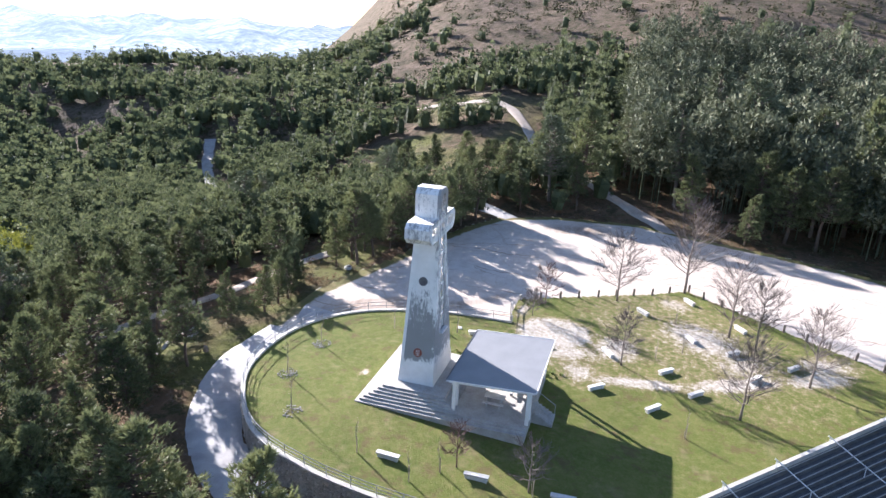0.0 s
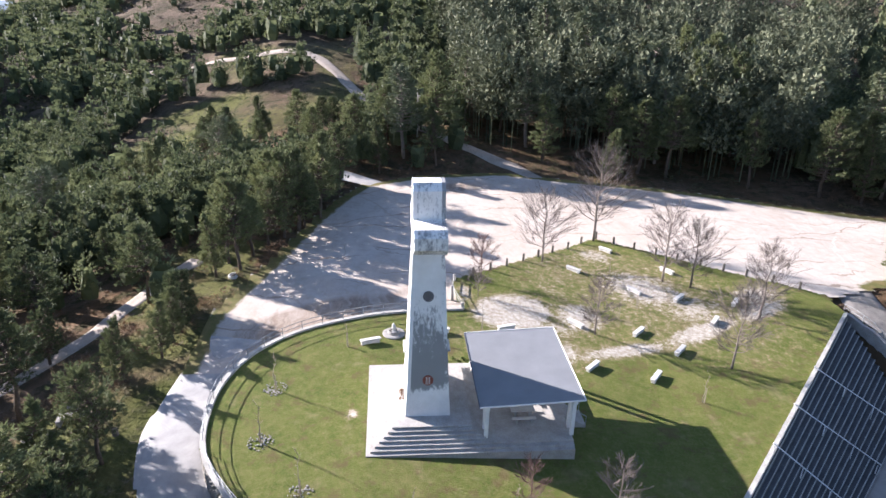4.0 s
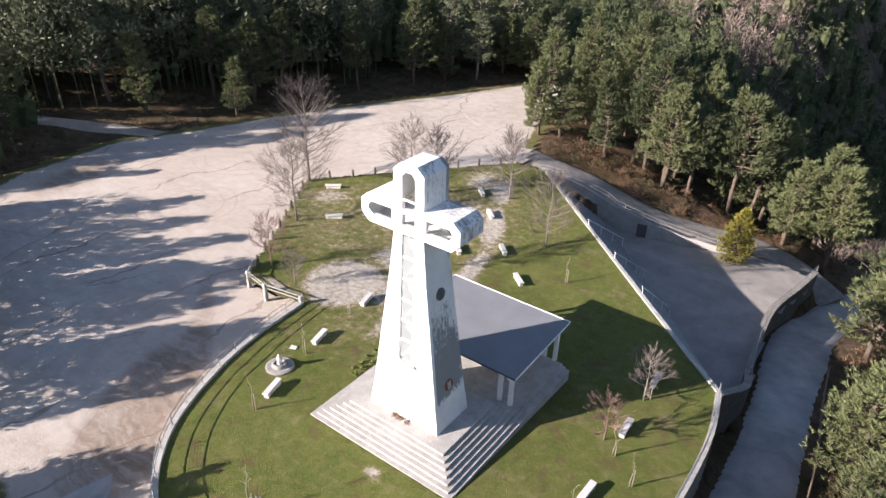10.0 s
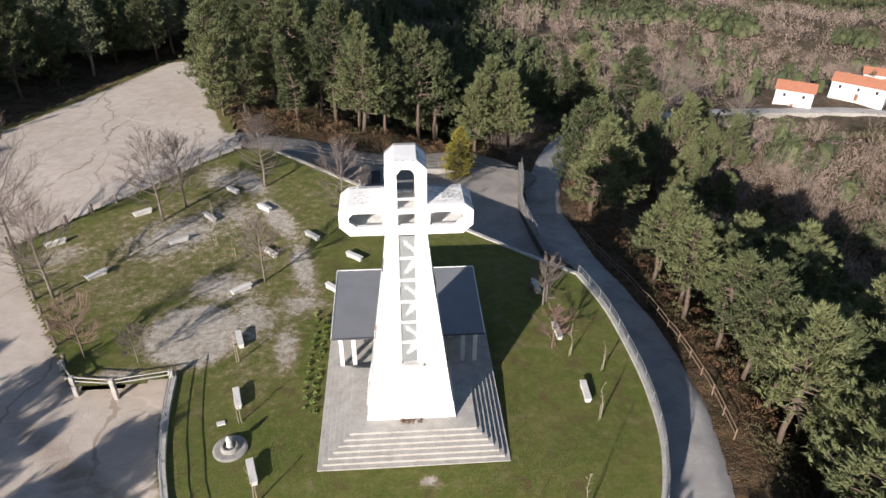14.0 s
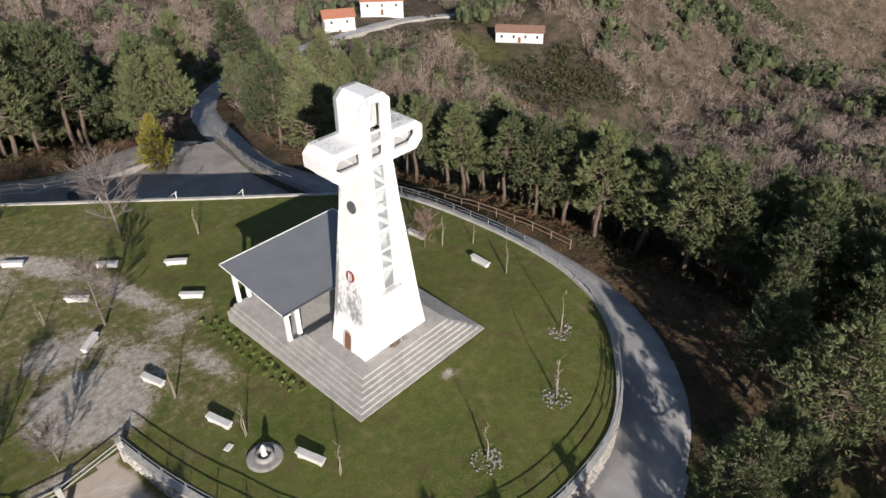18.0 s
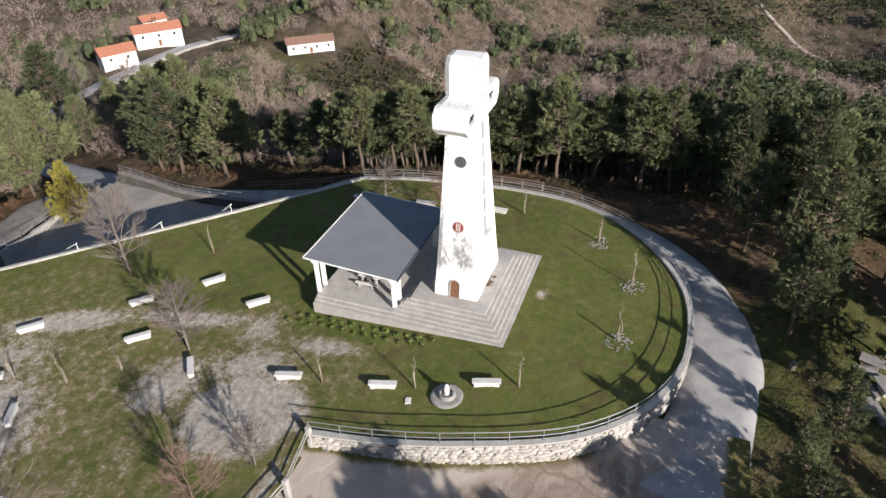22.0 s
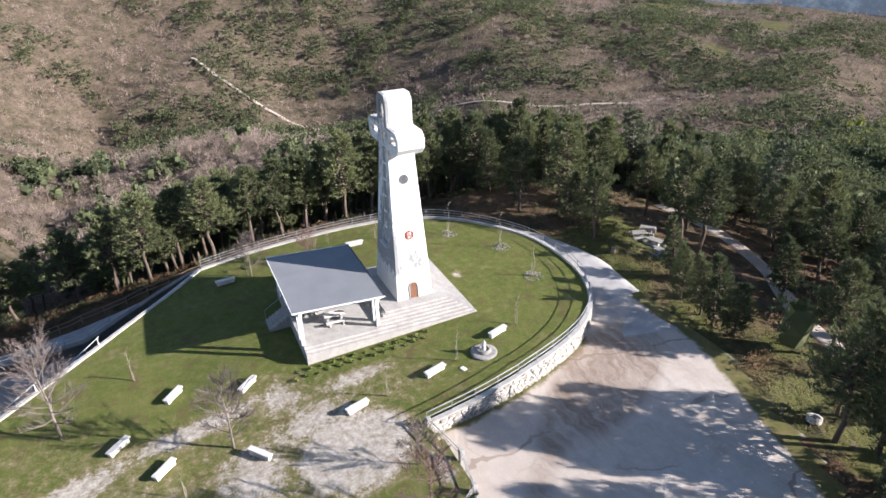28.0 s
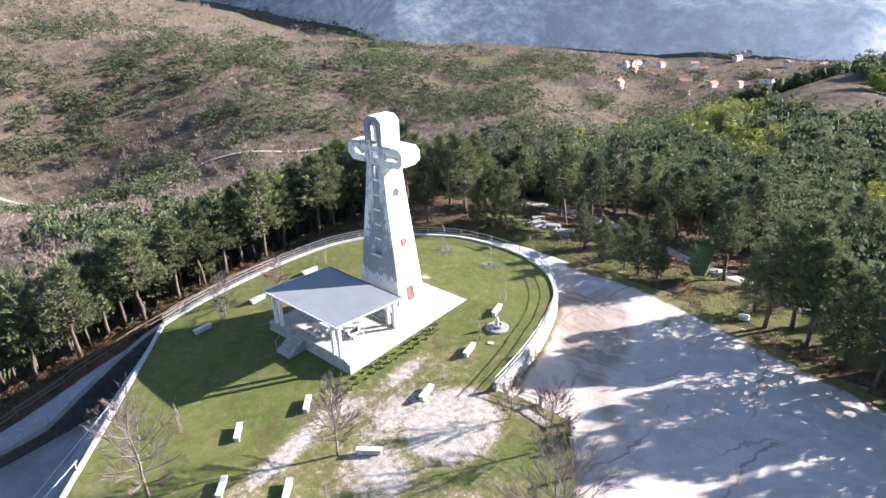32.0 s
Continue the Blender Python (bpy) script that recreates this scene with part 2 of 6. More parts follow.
def terrain_material():
    m, nt, b = mat("hill_soil_and_scrub", 1.0, 0, 0.05)
    co = coords(nt)
    n1, n2, n3 = noise_of(nt, co, 0.012, 6, 0.62), noise_of(nt, co, 0.11, 7, 0.7), noise_of(nt, co, 1.6, 5, 0.75)
    scrub = ramp(nt, n2, [(0.28, (0.042, 0.047, 0.023)), (0.42, (0.11, 0.087, 0.063)), (0.55, (0.18, 0.133, 0.102)), (0.78, (0.28, 0.205, 0.16))])
    litter = ramp(nt, n2, [(0.3, (0.07, 0.05, 0.025)), (0.5, (0.15, 0.085, 0.045)), (0.7, (0.24, 0.14, 0.075))])
    grass = ramp(nt, n2, [(0.3, (0.07, 0.085, 0.02)), (0.7, (0.19, 0.18, 0.07))])
    col = mix(nt, attr(nt, "litter"), scrub, litter)
    g = calc(nt, "ADD", attr(nt, "meadow"), calc(nt, "MULTIPLY", calc(nt, "SUBTRACT", n2, 0.5), 0.8))
    gf = calc(nt, "SMOOTH_MIN", calc(nt, "MAXIMUM", calc(nt, "MULTIPLY_ADD", g, 3.0, -1.0), 0.0), 1.0, 0.1)
    col = mix(nt, gf, col, grass)
    tuft = noise_of(nt, co, 0.45, 5, 0.75)
    col = mix(nt, ramp(nt, tuft, [(0.50, (0, 0, 0)), (0.60, (0.85, 0.85, 0.85))]), col, ramp(nt, n1, [(0.35, (0.035, 0.045, 0.018)), (0.5, (0.075, 0.06, 0.04)), (0.65, (0.05, 0.06, 0.022))]))
    col = mix(nt, ramp(nt, noise_of(nt, co, 0.8, 5, 0.8, 0.5), [(0.56, (0, 0, 0)), (0.66, (0.6, 0.6, 0.6))]), col, (0.27, 0.205, 0.165))
    col = mix(nt, calc(nt, "MULTIPLY", n3, 0.55), col, (0.035, 0.035, 0.015))
    nt.links.new(col, b.inputs["Base Color"])
    bump(nt, b, calc(nt, "ADD", n3, calc(nt, "MULTIPLY", n2, 2.0)), 0.9, 0.5)
    return m


def far_material():
    m, nt, b = mat("distant_hills_painted_haze", 1.0, 0, 0.0)
    co = coords(nt)
    n1, n2 = noise_of(nt, co, 0.005, 6, 0.65), noise_of(nt, co, 0.035, 7, 0.75)
    f = calc(nt, "MULTIPLY_ADD", n2, 0.55, calc(nt, "MULTIPLY", n1, 0.45))
    # haze painted as a bluish glow; the blue base tint adds to it
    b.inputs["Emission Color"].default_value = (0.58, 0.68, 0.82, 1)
    nt.links.new(calc(nt, "MULTIPLY", attr(nt, "haze_glow"), calc(nt, "MULTIPLY_ADD", f, 0.7, 0.65)), b.inputs["Emission Strength"])
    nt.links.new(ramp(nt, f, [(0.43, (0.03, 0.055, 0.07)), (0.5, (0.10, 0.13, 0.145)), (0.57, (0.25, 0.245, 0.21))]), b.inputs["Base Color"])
    return m


def wall_paint(name, stain=0.0):
    """White lime paint with grey-black weather streaks on the faces that stay damp."""
    m, nt, b = mat(name, 0.85, 0, 0.2)
    co = coords(nt)
    mp = node(nt, "ShaderNodeMapping")
    mp.inputs["Scale"].default_value = (1.0, 1.0, 0.45)
    nt.links.new(co, mp.inputs["Vector"])
    n1, n2 = noise_of(nt, mp.outputs[0], 0.55, 5, 0.6), noise_of(nt, mp.outputs[0], 4.5, 8, 0.8)
    n3 = noise_of(nt, co, 0.8, 5, 0.6)
    col = ramp(nt, n3, [(0.3, (0.70, 0.69, 0.66)), (0.7, (0.82, 0.81, 0.79))])
    s = calc(nt, "MULTIPLY_ADD", attr(nt, "damp"), 0.30, calc(nt, "MULTIPLY_ADD", n1, 0.35, calc(nt, "MULTIPLY", n2, 0.5)))
    sf = ramp(nt, s, [(0.60, (0, 0, 0)), (0.67, (1, 1, 1))])
    col = mix(nt, calc(nt, "MULTIPLY", sf, 0.82), col, (0.16, 0.16, 0.165))
    nt.links.new(col, b.inputs["Base Color"])
    bump(nt, b, n2, 0.15, 0.02)
    return m


def leaf_material(name, a, c, trans=0.10, by_tree=False):
    m, nt, b = mat(name, 0.75, 0, 0.25)
    oi = nt.nodes.new("ShaderNodeObjectInfo").outputs["Random"]
    isl = nt.nodes.new("ShaderNodeNewGeometry").outputs["Random Per Island"]
    f = calc(nt, "MULTIPLY_ADD", isl, 0.4 if by_tree else 0.45, calc(nt, "MULTIPLY", attr(nt, "tone"), 0.6) if by_tree else calc(nt, "MULTIPLY", oi, 0.55))
    col = ramp(nt, f, [(0.1, a), (0.9, c)])
    nt.links.new(col, b.inputs["Base Color"])
    b.inputs["Subsurface Weight"].default_value = 0.0
    tr = node(nt, "ShaderNodeBsdfTranslucent")
    nt.links.new(col, tr.inputs["Color"])
    ms = node(nt, "ShaderNodeMixShader", Fac=trans)
    nt.links.new(b.outputs[0], ms.inputs[1])
    nt.links.new(tr.outputs[0], ms.inputs[2])
    nt.links.new(ms.outputs[0], nt.nodes["Material Output"].inputs["Surface"])
    return m


def glass_material():
    m, nt, b = mat("window_glass", 0.18, 0, 0.5)
    b.inputs["Base Color"].default_value = (0.55, 0.58, 0.58, 1)
    b.inputs["Transmission Weight"].default_value = 0.6
    b.inputs["IOR"].default_value = 1.05
    return m


LAWN, GRAVEL, ASPHALT = lawn_material(), gravel_material(), asphalt_material()
COURT = asphalt_material("court_concrete", (0.27, 0.245, 0.22), (0.44, 0.40, 0.36))
SOIL, FARHILL = terrain_material(), far_material()
PAINT = wall_paint("white_lime_paint")
CONCRETE = plain("weathered_concrete", (0.27, 0.25, 0.225), (0.47, 0.45, 0.42), 1.2, 0.9, bumped=0.3)
CONCRETE_PALE = plain("pale_concrete", (0.46, 0.44, 0.41), (0.68, 0.66, 0.63), 1.5, 0.9, bumped=0.25, random_tone=0.08)
COPING = plain("wall_coping", (0.27, 0.255, 0.23), (0.52, 0.50, 0.46), 1.0, 0.9)
WHITE = plain("white_painted_concrete", (0.66, 0.65, 0.63), (0.82, 0.81, 0.79), 1.5, 0.75, bumped=0.1)
ROOFING = plain("grey_roof_sheet", (0.16, 0.165, 0.175), (0.215, 0.22, 0.23), 0.5, 0.55, bumped=0.05, fine=30)
DARKTRIM = plain("dark_flashing", (0.06, 0.06, 0.065), (0.10, 0.10, 0.11), 2, 0.5)
STONE = plain("granite_rubble", (0.22, 0.20, 0.175), (0.54, 0.51, 0.46), 1.4, 0.92, bumped=0.6, random_tone=0.22)
MORTAR = plain("wall_mortar", (0.30, 0.28, 0.25), (0.52, 0.49, 0.44), 2.5, 0.95, bumped=0.5)
FOUNTSTONE = plain("lichened_fountain_stone", (0.17, 0.16, 0.145), (0.38, 0.36, 0.33), 2.2, 0.95, bumped=0.5)
HEDGE = leaf_material("young_hedge_leaves", (0.075, 0.11, 0.025), (0.19, 0.23, 0.065))
RUBBLE = plain("grey_brown_rubble", (0.13, 0.12, 0.105), (0.32, 0.29, 0.26), 1.1, 0.95, bumped=0.7)
DARKSTONE = plain("dark_mossy_stone", (0.05, 0.05, 0.045), (0.15, 0.14, 0.12), 1.4, 0.95, bumped=0.6, random_tone=0.2)
# step colour darkened to stand in for shade between the rows
STEPDARK = plain("darkened_bleacher_concrete", (0.06, 0.06, 0.062), (0.13, 0.13, 0.132), 1.1, 0.9, bumped=0.3)
STEEL = plain("galvanised_pipe", (0.24, 0.245, 0.25), (0.38, 0.385, 0.39), 4, 0.5, 0.4, bumped=0.0)
RUST = plain("rust_red_iron", (0.17, 0.05, 0.035), (0.33, 0.11, 0.075), 6, 0.7, 0.2)
IRON = plain("grey_iron", (0.10, 0.10, 0.11), (0.2, 0.2, 0.21), 6, 0.6, 0.5)
DOORWOOD = plain("brown_door_wood", (0.13, 0.06, 0.035), (0.24, 0.12, 0.07), 5, 0.6)
POSTWOOD = plain("weathered_post_wood", (0.09, 0.075, 0.06), (0.2, 0.17, 0.14), 5, 0.9)
RAILWOOD = plain("brown_rail_wood", (0.15, 0.10, 0.07), (0.28, 0.2, 0.14), 5, 0.9)
GLASS = glass_material()
BARK = plain("pine_bark", (0.06, 0.045, 0.035), (0.17, 0.125, 0.095), 3, 0.95, bumped=0.5)
GREYBARK = plain("grey_bare_bark", (0.13, 0.105, 0.09), (0.27, 0.225, 0.19), 3, 0.95, bumped=0.3)
TWIG = plain("fine_winter_twigs", (0.105, 0.085, 0.074), (0.21, 0.17, 0.15), 3, 0.95, bumped=0.0)
REDBARK = plain("reddish_twigs", (0.125, 0.08, 0.066), (0.24, 0.155, 0.125), 3, 0.95, bumped=0.2)
PALEBARK = plain("pale_sapling_bark", (0.22, 0.18, 0.14), (0.38, 0.32, 0.26), 4, 0.9)
NEEDLES = leaf_material("pine_needles", (0.050, 0.066, 0.032), (0.200, 0.216, 0.096), 0.28)
NEEDLES_FAR = leaf_material("woodland_leaves", (0.040, 0.055, 0.028), (0.155, 0.172, 0.082), 0.34, True)
EUCALYPT = leaf_material("eucalyptus_leaves", (0.075, 0.092, 0.05), (0.225, 0.24, 0.135))
MIMOSA = leaf_material("yellow_mimosa_leaves", (0.10, 0.125, 0.03), (0.34, 0.33, 0.06), 0.15, True)
EUCALYPT_FAR = leaf_material("eucalyptus_woods_leaves", (0.04, 0.052, 0.03), (0.19, 0.20, 0.12), 0.15, True)
DIRT = plain("pale_dirt", (0.25, 0.20, 0.16), (0.45, 0.39, 0.33), 0.5, 0.95, bumped=0.4)
CYPRESS = leaf_material("golden_cypress_leaves", (0.14, 0.13, 0.02), (0.33, 0.285, 0.06))
BROWNTWIG = leaf_material("bare_brown_twigs", (0.125, 0.095, 0.077), (0.365, 0.285, 0.235), 0.1, True)
SHRUB = leaf_material("low_shrub_leaves", (0.05, 0.052, 0.022), (0.125, 0.11, 0.055))
FERN = leaf_material("dry_bracken", (0.12, 0.07, 0.038), (0.24, 0.145, 0.085), 0.15)
TILE = plain("orange_roof_tiles", (0.30, 0.12, 0.07), (0.48, 0.21, 0.13), 1.5, 0.85, bumped=0.4)
OLDTILE = plain("brown_roof_tiles", (0.16, 0.09, 0.065), (0.29, 0.175, 0.13), 1.5, 0.9, bumped=0.4)
HOUSEWALL = plain("white_house_render", (0.48, 0.46, 0.43), (0.74, 0.73, 0.70), 0.5, 0.9)
PANEDARK = plain("dark_window", (0.02, 0.022, 0.025), (0.05, 0.055, 0.06), 2, 0.15, bumped=0.0, spec=0.5)


# ---- mesh helpers ----
def mesh_of(name, bm, material, smooth=False):
    me = bpy.data.meshes.new(name)
    bm.to_mesh(me)
    bm.free()
    me.materials.append(material)
    if smooth:
        me.shade_smooth()
    return me


def part(name, bm, material, parent=None, label="", smooth=False):
    """Links a bmesh as one mesh object under a thing or a part."""
    ob = new(name, bm if isinstance(bm, bpy.types.Mesh) else mesh_of(name, bm, material, smooth))
    ob.parent = parent
    if label:
        ob["label"] = label
    return ob


def thing(name, label, category, group="", at=None, kind=""):
    ob = new(name)
    ob.empty_display_size = 0.2
    if at is not None:
        ob.matrix_world = at
    return tagged(ob, label, category, group, kind)


def box(bm, x0, x1, y0, y1, z0, z1, bevel=0.0, m=None):
    vs = [bm.verts.new((x, y, z)) for z in (z0, z1) for y in (y0, y1) for x in (x0, x1)]
    fs = [bm.faces.new([vs[i] for i in f]) for f in ((0, 2, 3, 1), (4, 5, 7, 6), (0, 1, 5, 4), (2, 6, 7, 3), (0, 4, 6, 2), (1, 3, 7, 5))]
    if bevel:
        out = bmesh.ops.bevel(bm, geom=list({e for f in fs for e in f.edges}), offset=bevel, segments=1, affect="EDGES", profile=0.5)
        vs = list({v for f in out["faces"] for v in f.verts} | {v for v in vs if v.is_valid})
    if m is not None:
        bmesh.ops.transform(bm, matrix=m, verts=[v for v in vs if v.is_valid])
    return bm


def boxed(*a, bevel=0.0, m=None):
    return box(bmesh.new(), *a, bevel=bevel, m=m)


def tube(bm, pts, radii, sides=6, cap=True):
    rings = []
    n = len(pts)
    pts = [Vector(p) for p in pts]
    for i, p in enumerate(pts):
        d = (pts[min(i + 1, n - 1)] - pts[max(i - 1, 0)]).normalized()
        u = d.orthogonal().normalized() if i == 0 else (u - d * u.dot(d)).normalized()
        v = d.cross(u)
        r = radii[i] if isinstance(radii, (list, tuple)) else radii
        rings.append([bm.verts.new(p + r * (math.cos(a) * u + math.sin(a) * v)) for a in (2 * math.pi * k / sides for k in range(sides))])
    for a, b in zip(rings, rings[1:]):
        for k in range(sides):
            bm.faces.new((a[k], a[(k + 1) % sides], b[(k + 1) % sides], b[k]))
    if cap and sides > 2:
        bm.faces.new(rings[0][::-1])
        bm.faces.new(rings[-1])
    return bm


def disc(bm, c, axis, r, depth, sides=20):
    a = Vector(axis).normalized()
    return tube(bm, [Vector(c), Vector(c) + a * depth], r, sides)


def raw_mesh(name, verts, faces, material, smooth=False):
    me = bpy.data.meshes.new(name)
    me.from_pydata(verts, [], faces)
    me.materials.append(material)
    if smooth:
        me.shade_smooth()
    me.update()
    return me


# ---- plan ----
def lerp(x, xs, ys):
    return float(np.interp(x, xs, ys))


def smooth01(t):
    t = min(max(t, 0.0), 1.0)
    return t * t * (3 - 2 * t)


def inside(poly, x, y):
    c = False
    j = len(poly) - 1
    for i in range(len(poly)):
        (xi, yi), (xj, yj) = poly[i], poly[j]
        if (yi > y) != (yj > y) and x < (xj - xi) * (y - yi) / (yj - yi) + xi:
            c = not c
        j = i
    return c


def edge_gap(poly, x, y, closed=True):
    """Distance to the outline."""
    p = np.array(poly if not closed else list(poly) + [poly[0]], float)
    a, b = p[:-1], p[1:]
    d = b - a
    t = np.clip((((x, y) - a) * d).sum(1) / (d * d).sum(1), 0, 1)
    return float(np.min(np.hypot(*(a + d * t[:, None] - (x, y)).T)))


def rounded(pts, step=1.0):
    """Catmull-Rom through the points, resampled."""
    p = np.array([pts[0], *pts, pts[-1]], float)
    out = []
    for i in range(1, len(p) - 2):
        n = max(2, int(np.linalg.norm(p[i + 1] - p[i]) / step))
        for k in range(n):
            t = k / n
            out.append(0.5 * (2 * p[i] + (p[i + 1] - p[i - 1]) * t + (2 * p[i - 1] - 5 * p[i] + 4 * p[i + 1] - p[i + 2]) * t * t + (3 * p[i] - p[i - 1] - 3 * p[i + 1] + p[i + 2]) * t**3))
    out.append(p[-2])
    return np.array(out)


# the round lawn's retaining wall, from the gate round the south to the bleachers' corner
ARC = rounded([(-17.2, 5.0), (-16.5, 0.2), (-15.2, -4.9), (-12.8, -10.6), (-9.8, -14.2), (-6.3, -16.3), (-1.8, -17.3), (4.2, -16.8), (9.0, -14.4), (13.6, -10.3), (16.0, -5.0), (17.0, 1.0), (17.1, 8.0), (16.8, 12.5), (15.9, 17.2)], 0.7)
SIDE_A, SIDE_B = (15.9, 17.2), (-16.4, 47.6)
GATE, CORNER, NORTH = (-24.5, 4.7), (-38.6, 25.6), (-20.8, 48.2)
LAWN_POLY = [tuple(p) for p in ARC] + [SIDE_B, NORTH, CORNER, GATE]
PARK_POLY = [(-17.2, 5.2), (-16.3, -1.0), (-14.6, -6.5), (-11.5, -12.8), (-8.5, -15.6), (-8.0, -21.6), (-17.7, -21.6), (-26.5, -19.2), (-34.0, -17.0), (-48.0, -13.2), (-56.0, -10.5), (-64.0, -6.5), (-68.5, 3.0), (-70.5, 18.0), (-67.0, 26.0), (-62.0, 40.0), (-55.0, 56.0), (-47.0, 74.0), (-41.0, 90.0), (-33.0, 92.0), (-26.0, 64.0), (-23.0, 55.0), (-20.8, 48.2), (-38.6, 25.6), (-24.5, 4.7)]
ROAD = rounded([(-14.0, -18.2, -1.56), (-6.0, -19.8, -1.6), (1.0, -20.0, -1.7), (7.5, -18.3, -1.9), (13.0, -14.8, -2.2), (17.2, -9.2, -2.6), (19.6, -2.0, -3.1), (20.6, 6.0, -3.8), (20.8, 14.0, -4.9), (20.4, 22.0, -6.3), (19.8, 30.0, -8.0), (19.3, 38.0, -9.4), (19.3, 46.0, -10.6), (21.2, 55.0, -12.0), (24.4, 66.0, -14.0), (28.4, 78.0, -16.6), (34.5, 92.0, -20.0), (45.0, 108.0, -24.2), (62.0, 126.0, -29.5), (88.0, 146.0, -36.0), (118.0, 157.0, -40.2), (150.0, 158.0, -41.5), (185.0, 148.0, -44.5)], 1.0)
RAMP = rounded([(-26.0, 54.0, -1.75), (-18.6, 52.2, -1.9), (-12.6, 53.4, -3.2), (-7.6, 54.6, -5.1), (-2.6, 56.2, -6.9), (3.5, 58.6, -8.2), (9.7, 60.7, -9.0), (15.0, 60.6, -10.4), (20.4, 58.2, -12.1)], 1.0)
COURT_Z = -8.0
COURT_POLY = [(16.2, 24.2), (16.0, 30.0), (15.3, 37.0), (15.2, 43.0), (16.4, 49.5), (17.2, 55.0), (13.0, 57.0), (7.0, 55.4), (1.9, 53.6), (-3.3, 52.0), (-8.0, 50.6), (-8.0, 48.6), (10.6, 28.8), (13.6, 26.2)]
BLEACH_POLY = [(15.9, 17.2), (16.6, 24.4), (13.2, 28.2), (11.4, 30.2), (-7.0, 50.6), (-12.0, 50.2), (-17.5, 48.8), (-16.4, 47.6)]


def lawn_z(x, y):
    return 0.02 - 0.055 * min(max(y + 5, 0), 26) + 0.06 * noise.noise((x * 0.12, y * 0.12, 3.0))


def park_z(x, y):
    return -1.55 + 0.10 * noise.noise((x * 0.05, y * 0.05, 9.0)) - 0.02 * max(0, y - 50)


def road_near(x, y):
    d = np.hypot(ROAD[:, 0] - x, ROAD[:, 1] - y)
    i = int(np.argmin(d))
    return float(d[i]), float(ROAD[i, 2])


def ramp_near(x, y):
    d = np.hypot(RAMP[:, 0] - x, RAMP[:, 1] - y)
    i = int(np.argmin(d))
    return float(d[i]), float(RAMP[i, 2])


HOLLOW = [(150, 98, -48.0, 22)]
VILLAGE = [(127, 165, -42.6, 14), (150, 167, -41.2, 16), (173.5, 120, -46.3, 12), (166, 184, -43.6, 12)]


def wild_z(x, y):
    """Natural ground round the place."""
    # east: down into the valley
    e = -3.0 - 0.13 * min(max(y, 0), 55) + lerp(x, [23, 60, 119, 188, 275, 362, 405, 450], [0, -17, -39, -57, -67, -86, -108, -117]) + 0.5 * min(max(y - 60, 0), 150)
    n = -7.2 - 0.45 * min(max(y - 60, 0), 85) - 0.05 * min(max(y - 170, 0), 300)
    east = min(e, n if y > 48 else 0.0) if x > 0 else n
    if y < -8:
        east = min(-1.6, east + 1.4)
    # west: the plateau and then the hillside
    hill = smooth01((y / max(-x, 30.0) + 0.62) / 0.45)
    w = -1.6 + hill * (0.13 * max(-x - 66, 0) + 0.10 * max(-x - 110, 0))
    far_w = math.hypot(x, y)
    w += (1 - hill) * (0.03 * max(min(far_w, 330) - 150, 0) - 0.16 * min(max(far_w - 350, 0), 700))
    wn_ = smooth01((y - 60) / 60) * smooth01((x + 60) / 40) * 5
    k = smooth01((x + 30) / 46)
    if y < 0:
        k = smooth01((x - 2) / 22)
    z = w * (1 - k) + east * k - wn_ * (1 - k)
    # south: gently falling woods
    if y < -27:
        z -= (0.20 * min(-y - 27, 60) + 0.04 * min(max(-y - 87, 0), 500)) * smooth01((x + 190) / 110)
    # south-east knoll across the valley and the far valley floor
    d = math.hypot(x + 46, y - 42)
    if d > 330:
        az = math.degrees(math.atan2(y - 42, x + 46)) % 360
        az = az + 360 if az < 100 else az
        if 262 < az < 390:
            near = lerp(az, [262, 272, 295, 300, 305, 314, 325, 345, 375, 390], [-60, -118, -118, -100, -88, -76, -64, -18, 10, 0])
            back = lerp(az, [262, 272, 295, 305, 325, 345, 375, 390], [-70, -118, -118, -112, -90, 30, 40, 30])
            k = smooth01((d - (330 + 120 * smooth01((az - 325) / 20))) / 330) * smooth01((az - 262) / 10) * smooth01((390 - az) / 15)
            z += (near + (back - near) * smooth01((d - 780) / 300) - z) * k
    r = math.hypot(x, y)
    z += smooth01((r - 60) / 200) * (0.35 if 80 < x < 230 and 90 < y < 220 else 1.0) * (7 * noise.noise((x * 0.011, y * 0.011, 1.0)) + 3 * noise.noise((x * 0.03, y * 0.03, 2.0)))
    z += smooth01((r - 30) / 60) * 0.6 * noise.noise((x * 0.09, y * 0.09, 4.0))
    for hx, hy, hz, hr in HOLLOW + VILLAGE:
        d = math.hypot(x - hx, y - hy)
        if d < hr * 2:
            z += (hz - z) * smooth01((hr * 2 - d) / hr)
    return max(z, -128 + 0.1 * (z + 128)) if z < -128 else z


